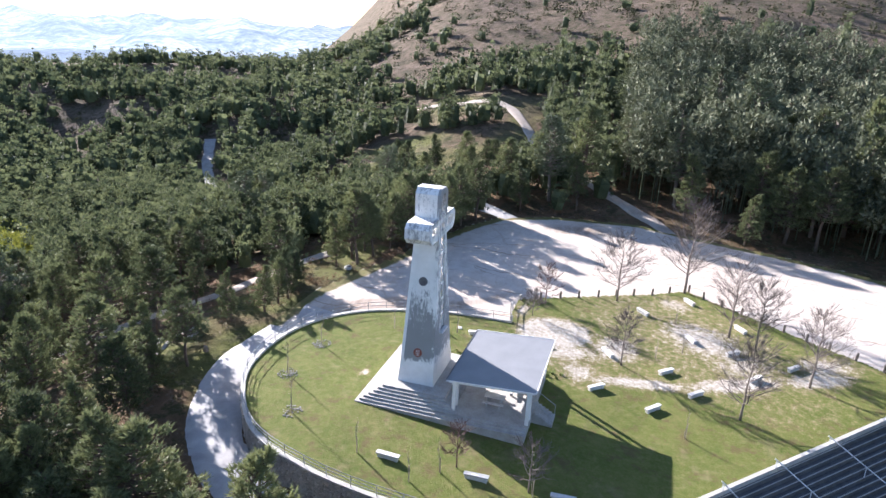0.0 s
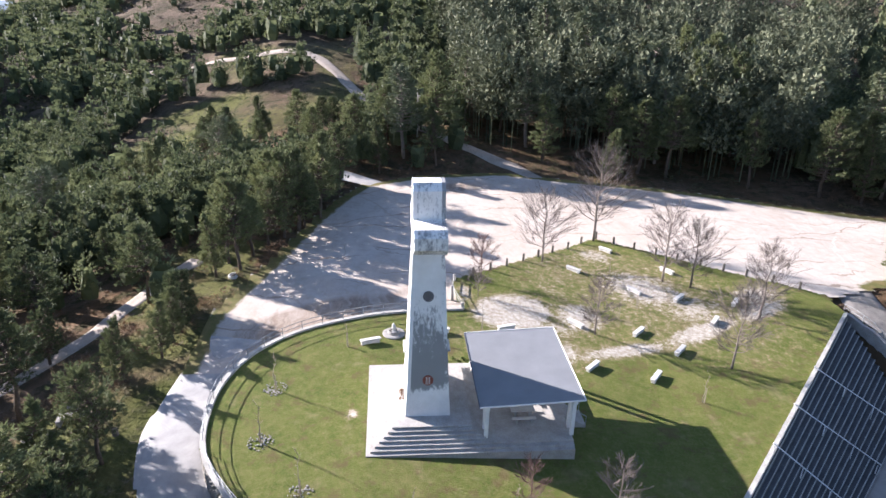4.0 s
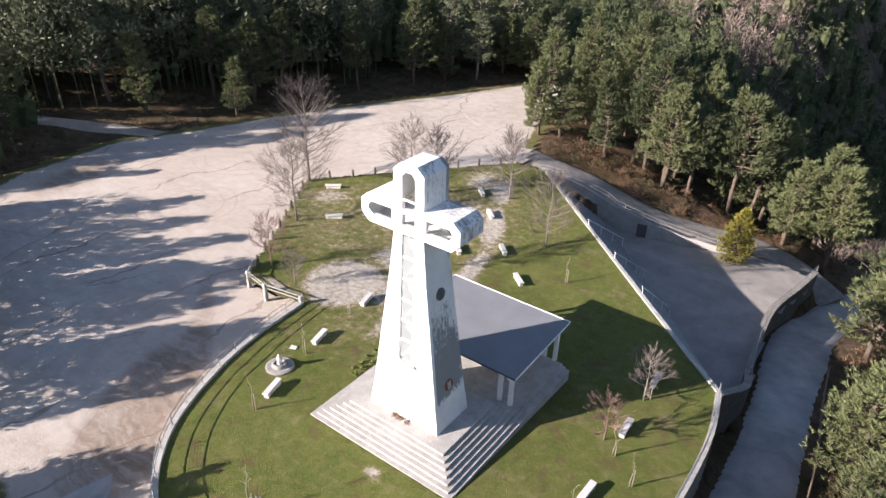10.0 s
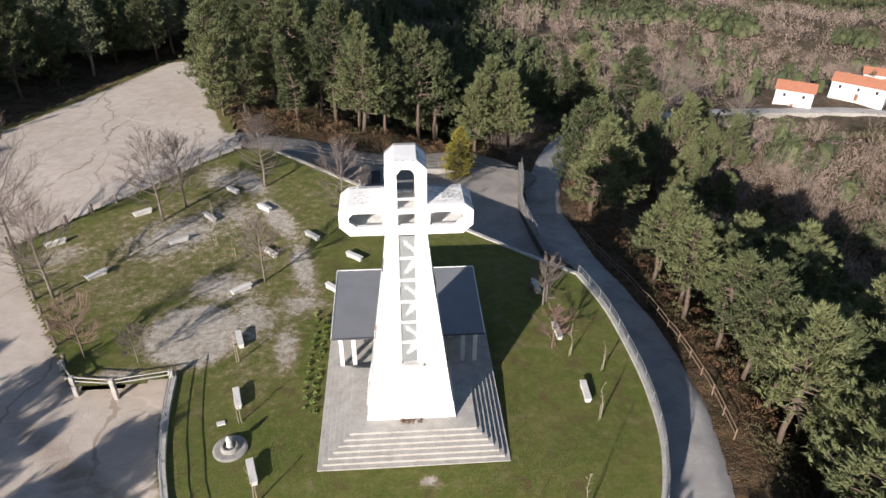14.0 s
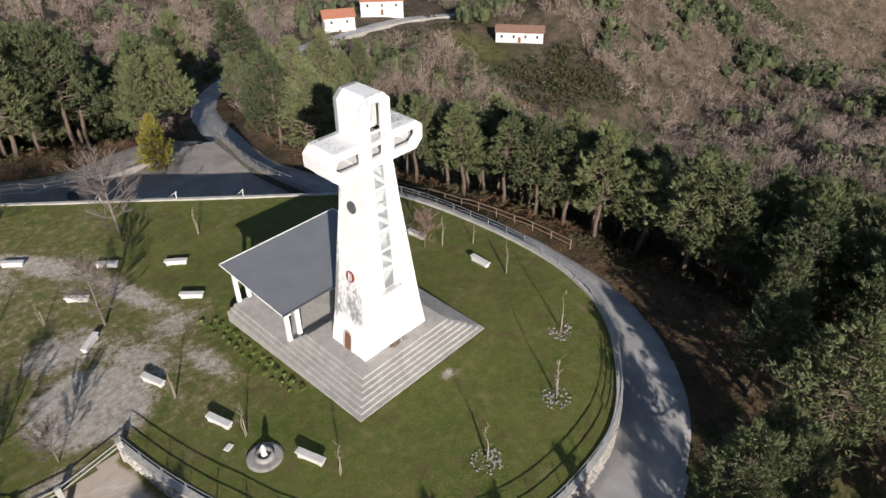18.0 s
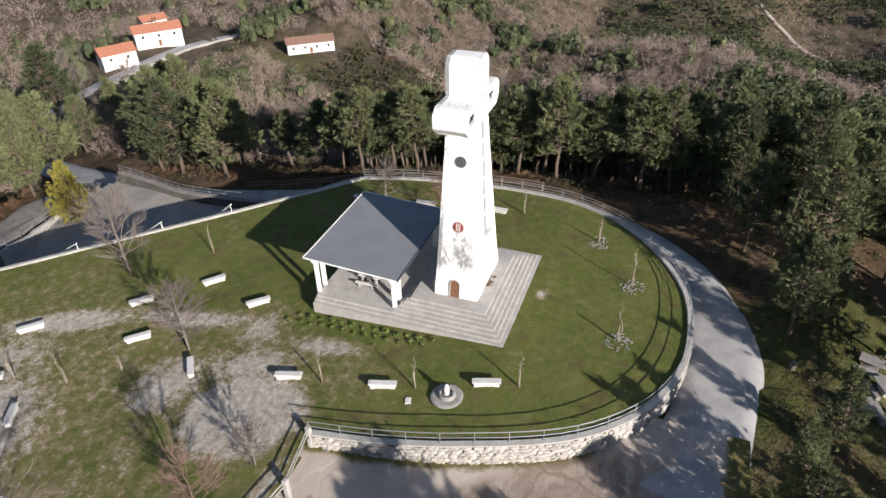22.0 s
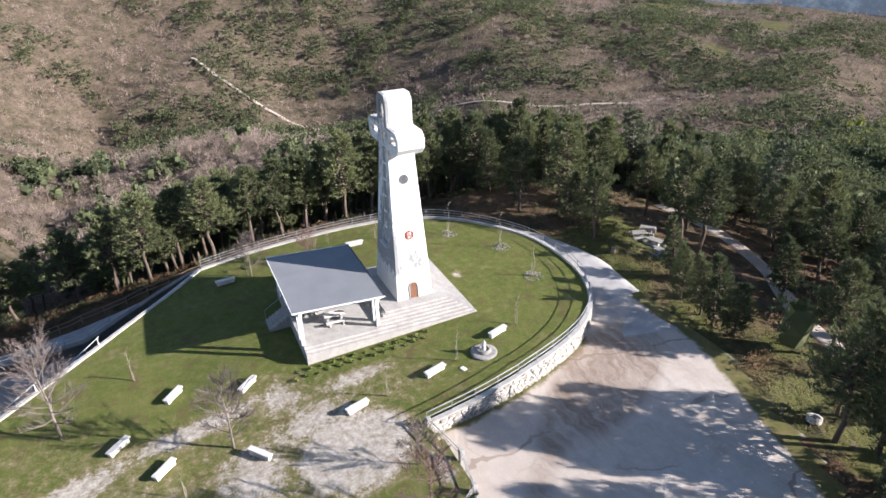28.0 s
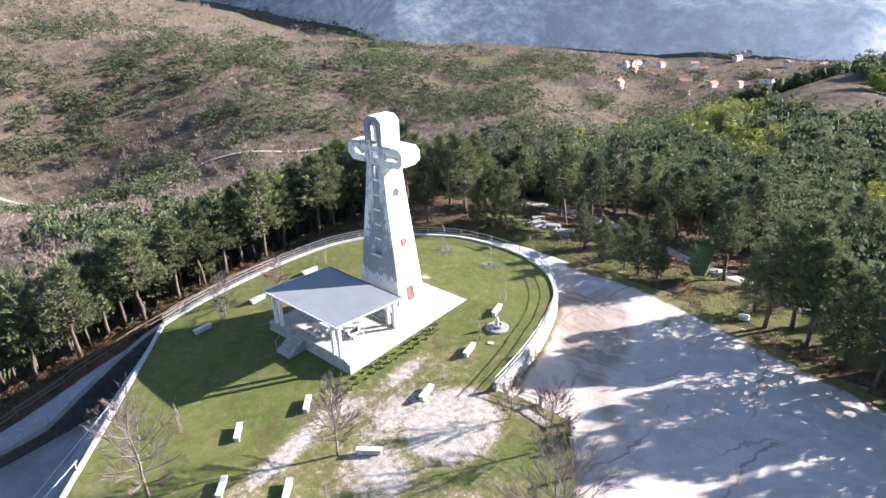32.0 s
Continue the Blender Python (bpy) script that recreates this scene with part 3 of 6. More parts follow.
def ground_z(x, y):
    z = wild_z(x, y)
    if abs(x) > 200 or abs(y) > 180:
        return z
    d, rz = road_near(x, y) if x > -30 else (99.0, 0.0)
    if d < 12:
        z = z + (rz - z) * smooth01((12 - d) / 8.5)
    if -90 < x < 20 and -30 < y < 110:
        if inside(PARK_POLY, x, y):
            return park_z(x, y) - 0.30
        g = edge_gap(PARK_POLY, x, y)
        if g < 9 and not inside(LAWN_POLY, x, y) and not inside(COURT_POLY, x, y) and not inside(BLEACH_POLY, x, y):
            z = z + (park_z(x, y) - 0.05 - z) * smooth01((9 - g) / 9)
    dr, rr_ = ramp_near(x, y) if 45 < y < 70 and abs(x) < 40 else (99.0, 0.0)
    if dr < 5:
        z = z + (rr_ - 0.2 - z) * smooth01((5.6 - dr) / 2.6)
    if inside(LAWN_POLY, x, y):
        return lawn_z(x, y) - (0.45 if edge_gap(LAWN_POLY, x, y) > 2.2 else 2.2)
    if inside(COURT_POLY, x, y) or inside(BLEACH_POLY, x, y):
        return COURT_Z - 2.2
    if y > 50 and -22 < x < 18 and edge_gap(COURT_POLY, x, y) < 1.5:
        return COURT_Z - 2.2
    if d < 3.4:
        z = min(z, rz - 0.30)
    elif d < 9:
        z = min(z, rz + 0.08 + 0.12 * (d - 3.4))
    return z


# ---- ground sheet to the horizon ----
def blob(x, y, cx, cy, rx, ry, ang=0.0):
    c, s = math.cos(radians(ang)), math.sin(radians(ang))
    u, v = (x - cx) * c + (y - cy) * s, -(x - cx) * s + (y - cy) * c
    return max(0.0, 1.25 - math.hypot(u / rx, v / ry))


def meadow(x, y):
    v = max(0.9 * max(0, blob(x, y, -117, -46, 8, 20, -12)), 1.0 * blob(x, y, -99, -43, 10, 25, -12))
    v = max(v, 0.9 * blob(x, y, -148, -42, 8, 9), 0.8 * blob(x, y, -128, -17, 6, 4))
    v = max(v, 1.2 * max(0, 1 - math.hypot((x - 4) / 15, (y + 30) / 6)))
    v = max(v, 0.9 * max(0, 1 - float(np.min(np.hypot(ROAD[:22, 0] - x, ROAD[:22, 1] - y))) / 5.5))
    v = max(v, 0.9 * max(0, 1 - math.hypot((x - 146) / 60, (y - 122) / 26)))
    if -146 < x < -92 and -62 < y < -10:
        v = max(v, 0.42 + 0.7 * noise.noise((x * 0.045, y * 0.045, 31.0)))
    if -40 < x < 8 and -32 < y < -19:
        v = max(v, 0.62 + 0.5 * noise.noise((x * 0.2, y * 0.2, 12.0)))
    if x > 0 and y < -400:
        v = max(v, 1.6 * max(0, noise.noise((x * 0.012, y * 0.012, 21.0)) - 0.05))
    return v


def build_ground():
    radii = [1.5 * k for k in range(1, 81)]
    while radii[-1] < 1620:
        radii.append(radii[-1] * 1.045 + 0.6)
    na, cx, cy = 420, -3.0, 14.0
    verts, lit, mea = [(cx, cy, ground_z(cx, cy))], [1.0], [0.0]
    for r in radii:
        for a in range(na):
            x, y = cx + r * math.cos(2 * math.pi * a / na), cy + r * math.sin(2 * math.pi * a / na)
            verts.append((x, y, ground_z(x, y)))
            lit.append(smooth01((150 - r) / 60) * (0.6 + 0.4 * noise.noise((x * 0.06, y * 0.06, 5.0))))
            mea.append(meadow(x, y) if r < 1700 else 0.0)
    faces = [(0, 1 + a, 1 + (a + 1) % na) for a in range(na)]
    for k in range(len(radii) - 1):
        o, p = 1 + k * na, 1 + (k + 1) * na
        faces += [(o + a, p + a, p + (a + 1) % na, o + (a + 1) % na) for a in range(na)]
    me = raw_mesh("ground", verts, faces, SOIL, True)
    for nm, vals in (("litter", lit), ("meadow", mea)):
        me.attributes.new(nm, "FLOAT", "POINT").data.foreach_set("value", np.array(vals, np.float32))
    tagged(new("ground", me), "brown winter hillside ground with scrub and leaf litter", "ground", kind="structure")
    # blue mountains round the horizon, aerial haze painted in as glow and blue tint
    verts, faces, nb, haze_glow = [], [], 300, []
    rr = [980, 1080, 1180, 1300, 1420, 1560, 1700, 1850, 2050, 2300, 2800, 3400, 4100, 4700]
    for i, r in enumerate(rr):
        for a in range(nb):
            th = 2 * math.pi * a / nb
            x, y = r * math.cos(th), r * math.sin(th)
            s = 0.5 + 0.5 * math.cos(th - radians(195))
            deg = math.degrees(th)
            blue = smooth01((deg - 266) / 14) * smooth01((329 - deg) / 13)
            # strength of the painted haze, most towards the low sun
            haze_glow.append(0.026 + 0.21 * max(0.0, math.cos(th - radians(236))) ** 3 + 0.034 * blue)
            base = -125 * (1 - smooth01(s * 1.3)) - 60 * smooth01(s * 1.3)
            hgt = (72 + 240 * (1 - s) + 60 * noise.noise((math.cos(th) * 3, math.sin(th) * 3, 7.0))) * smooth01((r - 1380 + 440 * blue) / (1000 - 250 * blue))
            low_sw = 1 - 0.62 * max(0.0, math.cos(th - radians(214))) ** 2
            hgt *= low_sw
            verts.append((x, y, base + hgt + (230 * low_sw * abs(noise.noise((x * 0.0016, y * 0.0016, 3.3))) - 40) * smooth01((r - 1450 + 430 * blue) / 500) + 60 * blue * abs(noise.noise((x * 0.0045, y * 0.0045, 5.1))) * smooth01((r - 1000) / 300) + 50 * noise.noise((x * 0.008, y * 0.008, 8.3)) * smooth01((r - 1450 + 430 * blue) / 400) - (70 if i == 0 else 0) - (200 * (1 - blue) if r < 1400 else 0)))
    for i in range(len(rr) - 1):
        faces += [(i * nb + a, (i + 1) * nb + a, (i + 1) * nb + (a + 1) % nb, i * nb + (a + 1) % nb) for a in range(nb)]
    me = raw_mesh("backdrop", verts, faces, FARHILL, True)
    me.attributes.new("haze_glow", "FLOAT", "POINT").data.foreach_set("value", np.array(haze_glow, np.float32))
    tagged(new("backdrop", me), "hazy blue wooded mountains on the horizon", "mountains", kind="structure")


def sheet(name, poly, step, zfn, material, label, category, fields, margin=0.0):
    """A ground surface cut to an outline from a fine grid."""
    xs, ys = [p[0] for p in poly], [p[1] for p in poly]
    nx, ny = int((max(xs) - min(xs)) / step) + 2, int((max(ys) - min(ys)) / step) + 2
    idx, verts, faces, vals = {}, [], [], {f: [] for f in fields}

    def vid(i, j):
        if (i, j) not in idx:
            x, y = min(xs) + (i - 0.5) * step, min(ys) + (j - 0.5) * step
            idx[(i, j)] = len(verts)
            verts.append((x, y, zfn(x, y)))
            for f, fn in fields.items():
                vals[f].append(fn(x, y))
        return idx[(i, j)]

    for i in range(nx):
        for j in range(ny):
            x, y = min(xs) + i * step, min(ys) + j * step
            if inside(poly, x, y) or (margin and edge_gap(poly, x, y) < margin):
                faces.append((vid(i, j), vid(i + 1, j), vid(i + 1, j + 1), vid(i, j + 1)))
    me = raw_mesh(name, verts, faces, material, True)
    for f in fields:
        me.attributes.new(f, "FLOAT", "POINT").data.foreach_set("value", np.array(vals[f], np.float32))
    return tagged(new(name, me), label, category, kind="structure")


def bare(x, y):
    """Trodden earth: the gravel oval by the gate, the path past the benches, the worn picnic ground."""
    v = 1.6 * blob(x, y, -17.2, 10.4, 4.4, 5.0, 20)
    v = max(v, 0.95 * blob(x, y, -9.6, 20.5, 1.5, 8.0, 14), 1.0 * blob(x, y, -13.2, 30.0, 2.0, 8.0, 28), 0.95 * blob(x, y, -17.5, 38.5, 2.2, 6.0, 30))
    v = max(v, 0.85 * blob(x, y, -16.5, 17.5, 5.0, 4.0, 0), 0.8 * blob(x, y, -23.0, 27.0, 9.0, 7.0, 40))
    v = max(v, 0.8 * blob(x, y, -9.6, 8.0, 1.5, 5.0, 6), 0.72 * blob(x, y, -9.2, 14.0, 4.0, 3.0, 0), 0.8 * blob(x, y, -13.0, 12.5, 3.0, 6.0, 20), 0.62 * blob(x, y, -18.0, 31.0, 7.0, 8.0, 40))
    v = max(v, 0.66 * blob(x, y, -33.0, 24.0, 5.0, 3.5, 40), 0.75 * blob(x, y, -21.0, 40.0, 4.0, 6.0, 40))
    v = max(v, 0.42 * min(1.0, 1.8 * blob(x, y, -23.0, 25.0, 17.0, 12.0, 50)), 0.36 * min(1.0, 1.6 * blob(x, y, -12.0, 13.0, 5.0, 13.0, 0)), 0.3 * min(1.0, 1.6 * blob(x, y, -12.5, 34.0, 7.0, 10.0, 40)))
    v = max(v, 0.9 * blob(x, y, 1.0, -6.0, 1.0, 0.6), 0.7 * blob(x, y, -21.5, 5.6, 3.5, 1.4))
    return v


def verge(x, y):
    g = min(edge_gap(PARK_OUTER, x, y, False) / 2.2, 1.0)
    w = min(float(np.min(np.hypot(ARC[:, 0] - x, ARC[:, 1] - y))) / 1.9, 1.0) if y > -13 else 1.0
    return max(1 - g, 1 - w)


PARK_OUTER = PARK_POLY[5:22]
build_ground()
sheet("lawn", LAWN_POLY, 0.4, lawn_z, LAWN, "short green lawn with trodden bare earth patches", "lawn", {"bare": bare}, 0.25)
sheet("parking_ground", PARK_POLY, 0.8, park_z, GRAVEL, "pale compacted gravel parking ground with tyre tracks and runnels", "parking lot", {"verge": verge, "rust": lambda x, y: 1.7 * blob(x, y, -17.0, -11.5, 9.5, 4.0, 125) + 0.7 * blob(x, y, -25, 0, 10, 1.6, 140) + 0.8 * blob(x, y, -62, 8, 5, 10, 10)}, 0.7)


def strip_road(name, line, half_of, material, label):
    verts, faces, n = [], [], 9
    for i, p in enumerate(line):
        d = line[min(i + 1, len(line) - 1)] - line[max(i - 1, 0)]
        nx, ny = -d[1], d[0]
        l = math.hypot(nx, ny)
        half = half_of(i, p) + 0.2 * noise.noise((i * 0.25, 0, 0))
        for k in range(n):
            s = -1 + 2 * k / (n - 1)
            drop = 0.05 * s * s + (0.3 if abs(s) == 1 else 0)
            verts.append((p[0] + s * half * nx / l, p[1] + s * half * ny / l, p[2] + 0.04 - drop))
    for i in range(len(line) - 1):
        faces += [(i * n + k, (i + 1) * n + k, (i + 1) * n + k + 1, i * n + k + 1) for k in range(n - 1)]
    tagged(new(name, raw_mesh(name, verts, faces, material, True)), label, "road", kind="structure")


strip_road("road", ROAD, lambda i, p: 2.5 + 1.6 * smooth01((9 - i) / 9) + 0.5 * blob(p[0], p[1], 18.5, 40, 8, 10) + 0.4 * min(1.0, blob(p[0], p[1], 0, -19, 12, 7)), ASPHALT, "worn grey asphalt road curving below the retaining wall")
strip_road("gravel_ramp", RAMP, lambda i, p: 2.5, RUBBLE, "narrow gravel ramp leading down past the court")
TRACKS = {
    "west_track": (rounded([(-66.5, 24.0), (-73.5, 20.5), (-79.0, 14.5), (-90.0, 5.4), (-106.0, -6.0), (-126.0, -15.8), (-138.0, -25.0), (-147.0, -46.0), (-158.0, -70.0), (-170.0, -94.0)], 1.2), 1.7, "pale dirt track leaving the parking ground uphill"),
    "lower_road": (rounded([(-64.0, -4.0), (-69.0, -11.0), (-71.0, -19.0), (-74.0, -40.0), (-79.0, -62.0), (-85.0, -80.0), (-104.0, -100.6), (-130.0, -118.0)], 1.2), 2.1, "pale narrow road going down through the western woods"),
    "forest_path": (rounded([(-33.5, -27.0), (-28.0, -30.0), (-24.2, -31.4), (-20.8, -32.8), (-17.2, -34.0), (-12.6, -36.8), (-6.0, -41.0), (4.0, -44.0), (14.0, -43.0)], 1.0), 1.35, "pale dirt path through the southern pines"),
}


TRACK_PTS = np.concatenate([np.c_[line, np.full(len(line), half)] for line, half, lab in TRACKS.values()])


def draped(name, line, half, material, label):
    """A track that follows the ground across its width too."""
    verts, faces, n = [], [], 7
    for i, p in enumerate(line):
        d = line[min(i + 1, len(line) - 1)] - line[max(i - 1, 0)]
        l = math.hypot(d[0], d[1])
        w = half * (1 + 0.22 * noise.noise((i * 0.2, half, 0)))
        zc = ground_z(p[0], p[1])
        for k in range(n):
            s = -1 + 2 * k / (n - 1)
            x, y = p[0] - s * w * d[1] / l, p[1] + s * w * d[0] / l
            verts.append((x, y, 0.5 * (zc + ground_z(x, y)) + 0.16 - (0.35 if abs(s) == 1 else 0)))
    for i in range(len(line) - 1):
        faces += [(i * n + k, (i + 1) * n + k, (i + 1) * n + k + 1, i * n + k + 1) for k in range(n - 1)]
    tagged(new(name, raw_mesh(name, verts, faces, material, True)), label, "track", kind="structure")


for nm, (line, half, lab) in TRACKS.items():
    draped(nm, line, half, ASPHALT if nm == "lower_road" else DIRT, lab)
VTRACK = rounded([(540, -20), (490, -53), (447, -92), (400, -128), (371, -157), (344, -191), (318, -250), (300, -300)], 8.0)
strip_road("valley_track", np.array([(x, y, ground_z(x, y) + 1.1) for x, y in VTRACK]), lambda i, p: 1.6, DIRT, "pale dirt track across the valley side")
sheet("court", COURT_POLY, 0.6, lambda x, y: COURT_Z - 0.10 * max(0, y - 46) + 0.03 * noise.noise((x * 0.2, y * 0.2, 0)), COURT, "stained concrete court below the bleachers", "court", {}, 0.7)


# ---- cross tower ----
BASE_Z = 1.08


def half_x(z):
    return lerp(z, [BASE_Z, 4.0, 8.0, 12.0, 15.0], [2.9, 2.50, 1.98, 1.45, 1.13])


def half_y(z):
    return lerp(z, [BASE_Z, 4.0, 8.0, 12.0, 15.0], [1.72, 1.60, 1.44, 1.28, 1.17])


def build_tower():
    t = thing("cross_tower", "tall white concrete cross tower with glazed stair slot, weather-stained", "monument")
    # outline of the cross face, and its openings, in x and z
    side = [1.25, 2.4, 4.0, 6.0, 8.0, 10.0, 12.0, 13.6, 14.93]
    right = [(half_x(BASE_Z), BASE_Z - 0.05)] + [(half_x(z), z) for z in side]
    right += [(3.14, 14.93), (3.70, 15.50), (3.70, 16.38), (3.18, 16.82), (1.13, 16.82), (1.13, 18.93), (0.60, 19.42)]
    outline = right + [(-x, z) for x, z in reversed(right)]
    holes = [
        [(-0.52, 5.72), (0.52, 5.72), (0.48, 14.92), (-0.48, 14.92)],
        [(-0.48, 15.50), (0.48, 15.50), (0.48, 16.25), (-0.48, 16.25)],
        [(-0.48, 16.55), (0.48, 16.55), (0.48, 18.62), (0.24, 18.92), (-0.24, 18.92), (-0.48, 18.62)],
        [(1.3, 15.48), (2.75, 15.48), (3.15, 15.82), (3.15, 16.05), (2.92, 16.32), (1.3, 16.32)],
        [(-1.3, 16.32), (-2.92, 16.32), (-3.15, 16.05), (-3.15, 15.82), (-2.75, 15.48), (-1.3, 15.48)],
    ]
    from mathutils.geometry import tessellate_polygon

    loops = [outline] + holes
    flat = [p for lp in loops for p in lp]
    tris = tessellate_polygon([[Vector((x, z, 0)) for x, z in lp] for lp in loops])
    for sgn, nm in ((-1, "south"), (1, "north")):
        bm = bmesh.new()
        yo = lambda z: sgn * (half_y(z) if z < 14.9 else 1.17)
        o = [bm.verts.new((x, yo(z), z)) for x, z in flat]
        i = [bm.verts.new((x, yo(z) - sgn * 0.28, z)) for x, z in flat]
        for a, b, c in tris:
            for vs in ((o[a], o[b], o[c]), (i[c], i[b], i[a])):
                try:
                    bm.faces.new(vs)
                except ValueError:
                    pass
        k = 0
        for lp in loops:
            n = len(lp)
            for j in range(n):
                a, b = k + j, k + (j + 1) % n
                bm.faces.new((o[a], o[b], i[b], i[a]))
            k += n
        bmesh.ops.recalc_face_normals(bm, faces=bm.faces)
        w = part("cross_face", bm, PAINT, t, "white cross-shaped face with openings")
        damp(w, 1.25 if sgn > 0 else 0.55, low=lambda z, x: lerp(z, [1, 2.4, 2.6, 6, 8, 10, 14, 16.7, 16.9], [0.2, 0.2, 0.8, 0.8, 0.5, 0.35, 0.45, 0.5, 0.8]))
        # glazing bars of the stair slot and raised border round the openings
        y = lambda z: sgn * (half_y(min(z, 15)) - 0.10)
        for z in (7.35, 8.85, 10.35, 11.85, 13.35):
            part("glazing_bar", boxed(-0.52, 0.52, y(z) - 0.05, y(z) + 0.05, z - 0.075, z + 0.075), WHITE, t)
        for x in (-0.5, 0.5):
            bm = bmesh.new()
            tube(bm, [(x, y(5.85), 5.85), (x * 0.95, y(14.85), 14.85)], 0.05, 4)
            part("jamb", bm, WHITE, t)
        for z0, z1 in ((5.9, 7.3), (7.4, 8.8), (8.9, 10.3), (10.4, 11.8), (11.9, 13.3), (13.4, 14.8)):
            bm = bmesh.new()
            vs = [bm.verts.new((x, y(z), z)) for x, z in ((-0.47, z0), (0.47, z0), (0.46, z1), (-0.46, z1))]
            bm.faces.new(vs)
            g = part("pane", bm, GLASS, t)
            g.visible_shadow = False
        ys = sorted((sgn * (half_y(5.6) - 0.05), sgn * (half_y(5.6) + 0.30)))
        part("sill_ledge", boxed(-0.85, 0.85, ys[0], ys[1], 5.60, 5.76, bevel=0.03), CONCRETE_PALE, t)
    # closing sides: shaft, arms, head
    prof = right
    for sgn in (-1, 1):
        bm = bmesh.new()
        rows = []
        for x, z in prof:
            yy = half_y(z) if z < 14.9 else 1.17
            rows.append([bm.verts.new((sgn * (x - 0.004), s * (yy - 0.005), z - (0.004 if z > 16 else -0.004))) for s in (-1, 1)])
        for a, b in zip(rows, rows[1:]):
            bm.faces.new((a[0], b[0], b[1], a[1]))
        bmesh.ops.subdivide_edges(bm, edges=[e for e in bm.edges if abs(e.verts[0].co.y - e.verts[1].co.y) > 1], cuts=3)
        bmesh.ops.recalc_face_normals(bm, faces=bm.faces)
        w = part("side_wall", bm, PAINT, t, "white side wall with grey-black weather stains")
        damp(w, 1.5 if sgn > 0 else 0.9, low=lambda z, x: lerp(z, [1, 2.4, 2.6, 4, 6, 8, 10, 12, 13.5, 15], [0, 0, 0.75, 0.85, 0.75, 0.55, 0.30, 0.15, 0.2, 0.45]))
    part("head_cap", boxed(-0.595, 0.595, -1.165, 1.165, 19.2, 19.418), PAINT, t)
    for x0, x1 in ((-1.13, -3.2), (1.13, 3.2)):
        part("arm_floor", boxed(min(x0, x1), max(x0, x1), -0.9, 0.9, 14.95, 15.15), WHITE, t)
    part("landing", boxed(-1.2, 1.2, -0.9, 0.9, 15.0, 15.2), WHITE, t)
    part("upper_landing", boxed(-1.1, 1.1, -0.88, 0.88, 16.34, 16.46), WHITE, t)
    for sgn in (-1, 1):
        part("window_rail", boxed(-0.48, 0.48, sgn * 1.07 - 0.05, sgn * 1.07 + 0.05, 17.08, 17.2), WHITE, t)
    # stair flights seen through the slots
    z, d = 5.6, 1
    while z < 14.2:
        bm = bmesh.new()
        for k in range(8):
            x = d * (-0.85 + 0.21 * k)
            hy = half_y(z + 1.6) - 0.42
            box(bm, x, x + 0.24, -hy, hy, z + 0.19 * k - 0.06, z + 0.19 * (k + 1) - 0.04)
        part("stair_flight", bm, WHITE, t)
        bm = bmesh.new()
        box(bm, -0.95 if d > 0 else 0.35, -0.35 if d > 0 else 0.95, -0.75, 0.75, z - 0.14, z - 0.02)
        part("stair_landing", bm, WHITE, t)
        z, d = z + 1.5, -d
    # plinth band
    bm = bmesh.new()
    r0, r1 = [], []
    for sx, sy in ((-1, -1), (1, -1), (1, 1), (-1, 1)):
        r0.append(bm.verts.new((sx * (half_x(BASE_Z) + 0.03), sy * (half_y(BASE_Z) + 0.03), BASE_Z)))
        r1.append(bm.verts.new((sx * (half_x(2.42) + 0.025), sy * (half_y(2.42) + 0.025), 2.42)))
    for k in range(4):
        if k == 3:
            continue
        bm.faces.new((r0[k], r0[(k + 1) % 4], r1[(k + 1) % 4], r1[k]))
    part("plinth_band", bm, WHITE, t, "cleaner white painted plinth")
    # medallions
    for sgn, z, material, lab in ((-1, 12.15, IRON, "round grey medallion"), (-1, 7.1, RUST, "round red medallion"), (1, 10.9, IRON, "round dark medallion"), (1, 4.1, RUST, "round dark red medallion")):
        slope = (half_x(z - 0.5) - half_x(z + 0.5)) / 1.0
        ax = Vector((sgn, 0, slope)).normalized()
        bm = bmesh.new()
        disc(bm, Vector((sgn * half_x(z), 0, z)) - ax * 0.02, ax, 0.42, 0.07, 24)
        med = part("medallion", bm, material, t, lab)
        bm = bmesh.new()
        c = Vector((sgn * half_x(z), 0, z)) + ax * 0.05
        up = Vector((-sgn * slope, 0, 1)).normalized()
        for dy in (-0.13, 0.0, 0.13):
            tube(bm, [c + up * -0.3 + Vector((0, dy, 0)), c + up * 0.3 + Vector((0, dy, 0))], 0.025, 5)
        part("grille", bm, DARKTRIM if material is IRON else WHITE, med)
    # arched door in the west side
    bm = bmesh.new()
    pts = [(-0.36, BASE_Z), (0.36, BASE_Z), (0.36, 2.25)] + [(0.36 * math.cos(a), 2.25 + 0.36 * math.sin(a)) for a in (radians(30 * k) for k in range(1, 6))] + [(-0.36, 2.25)]
    f = [bm.verts.new((-half_x(z) - 0.02, y + 0.1, z)) for y, z in pts]
    bk = [bm.verts.new((-half_x(z) + 0.25, y + 0.1, z)) for y, z in pts]
    bm.faces.new(f)
    for k in range(len(pts)):
        bm.faces.new((f[k], bk[k], bk[(k + 1) % len(pts)], f[(k + 1) % len(pts)]))
    dr = part("door", bm, DOORWOOD, t, "brown arched wooden door")
    bm = bmesh.new()
    rim = [(-half_x(z) - 0.03, y * 1.12 + 0.1, z) for y, z in pts[1:]] + [(-half_x(BASE_Z) - 0.03, -0.40 + 0.1, BASE_Z)]
    tube(bm, rim, 0.06, 5)
    part("door_surround", bm, CONCRETE, dr)
    return t


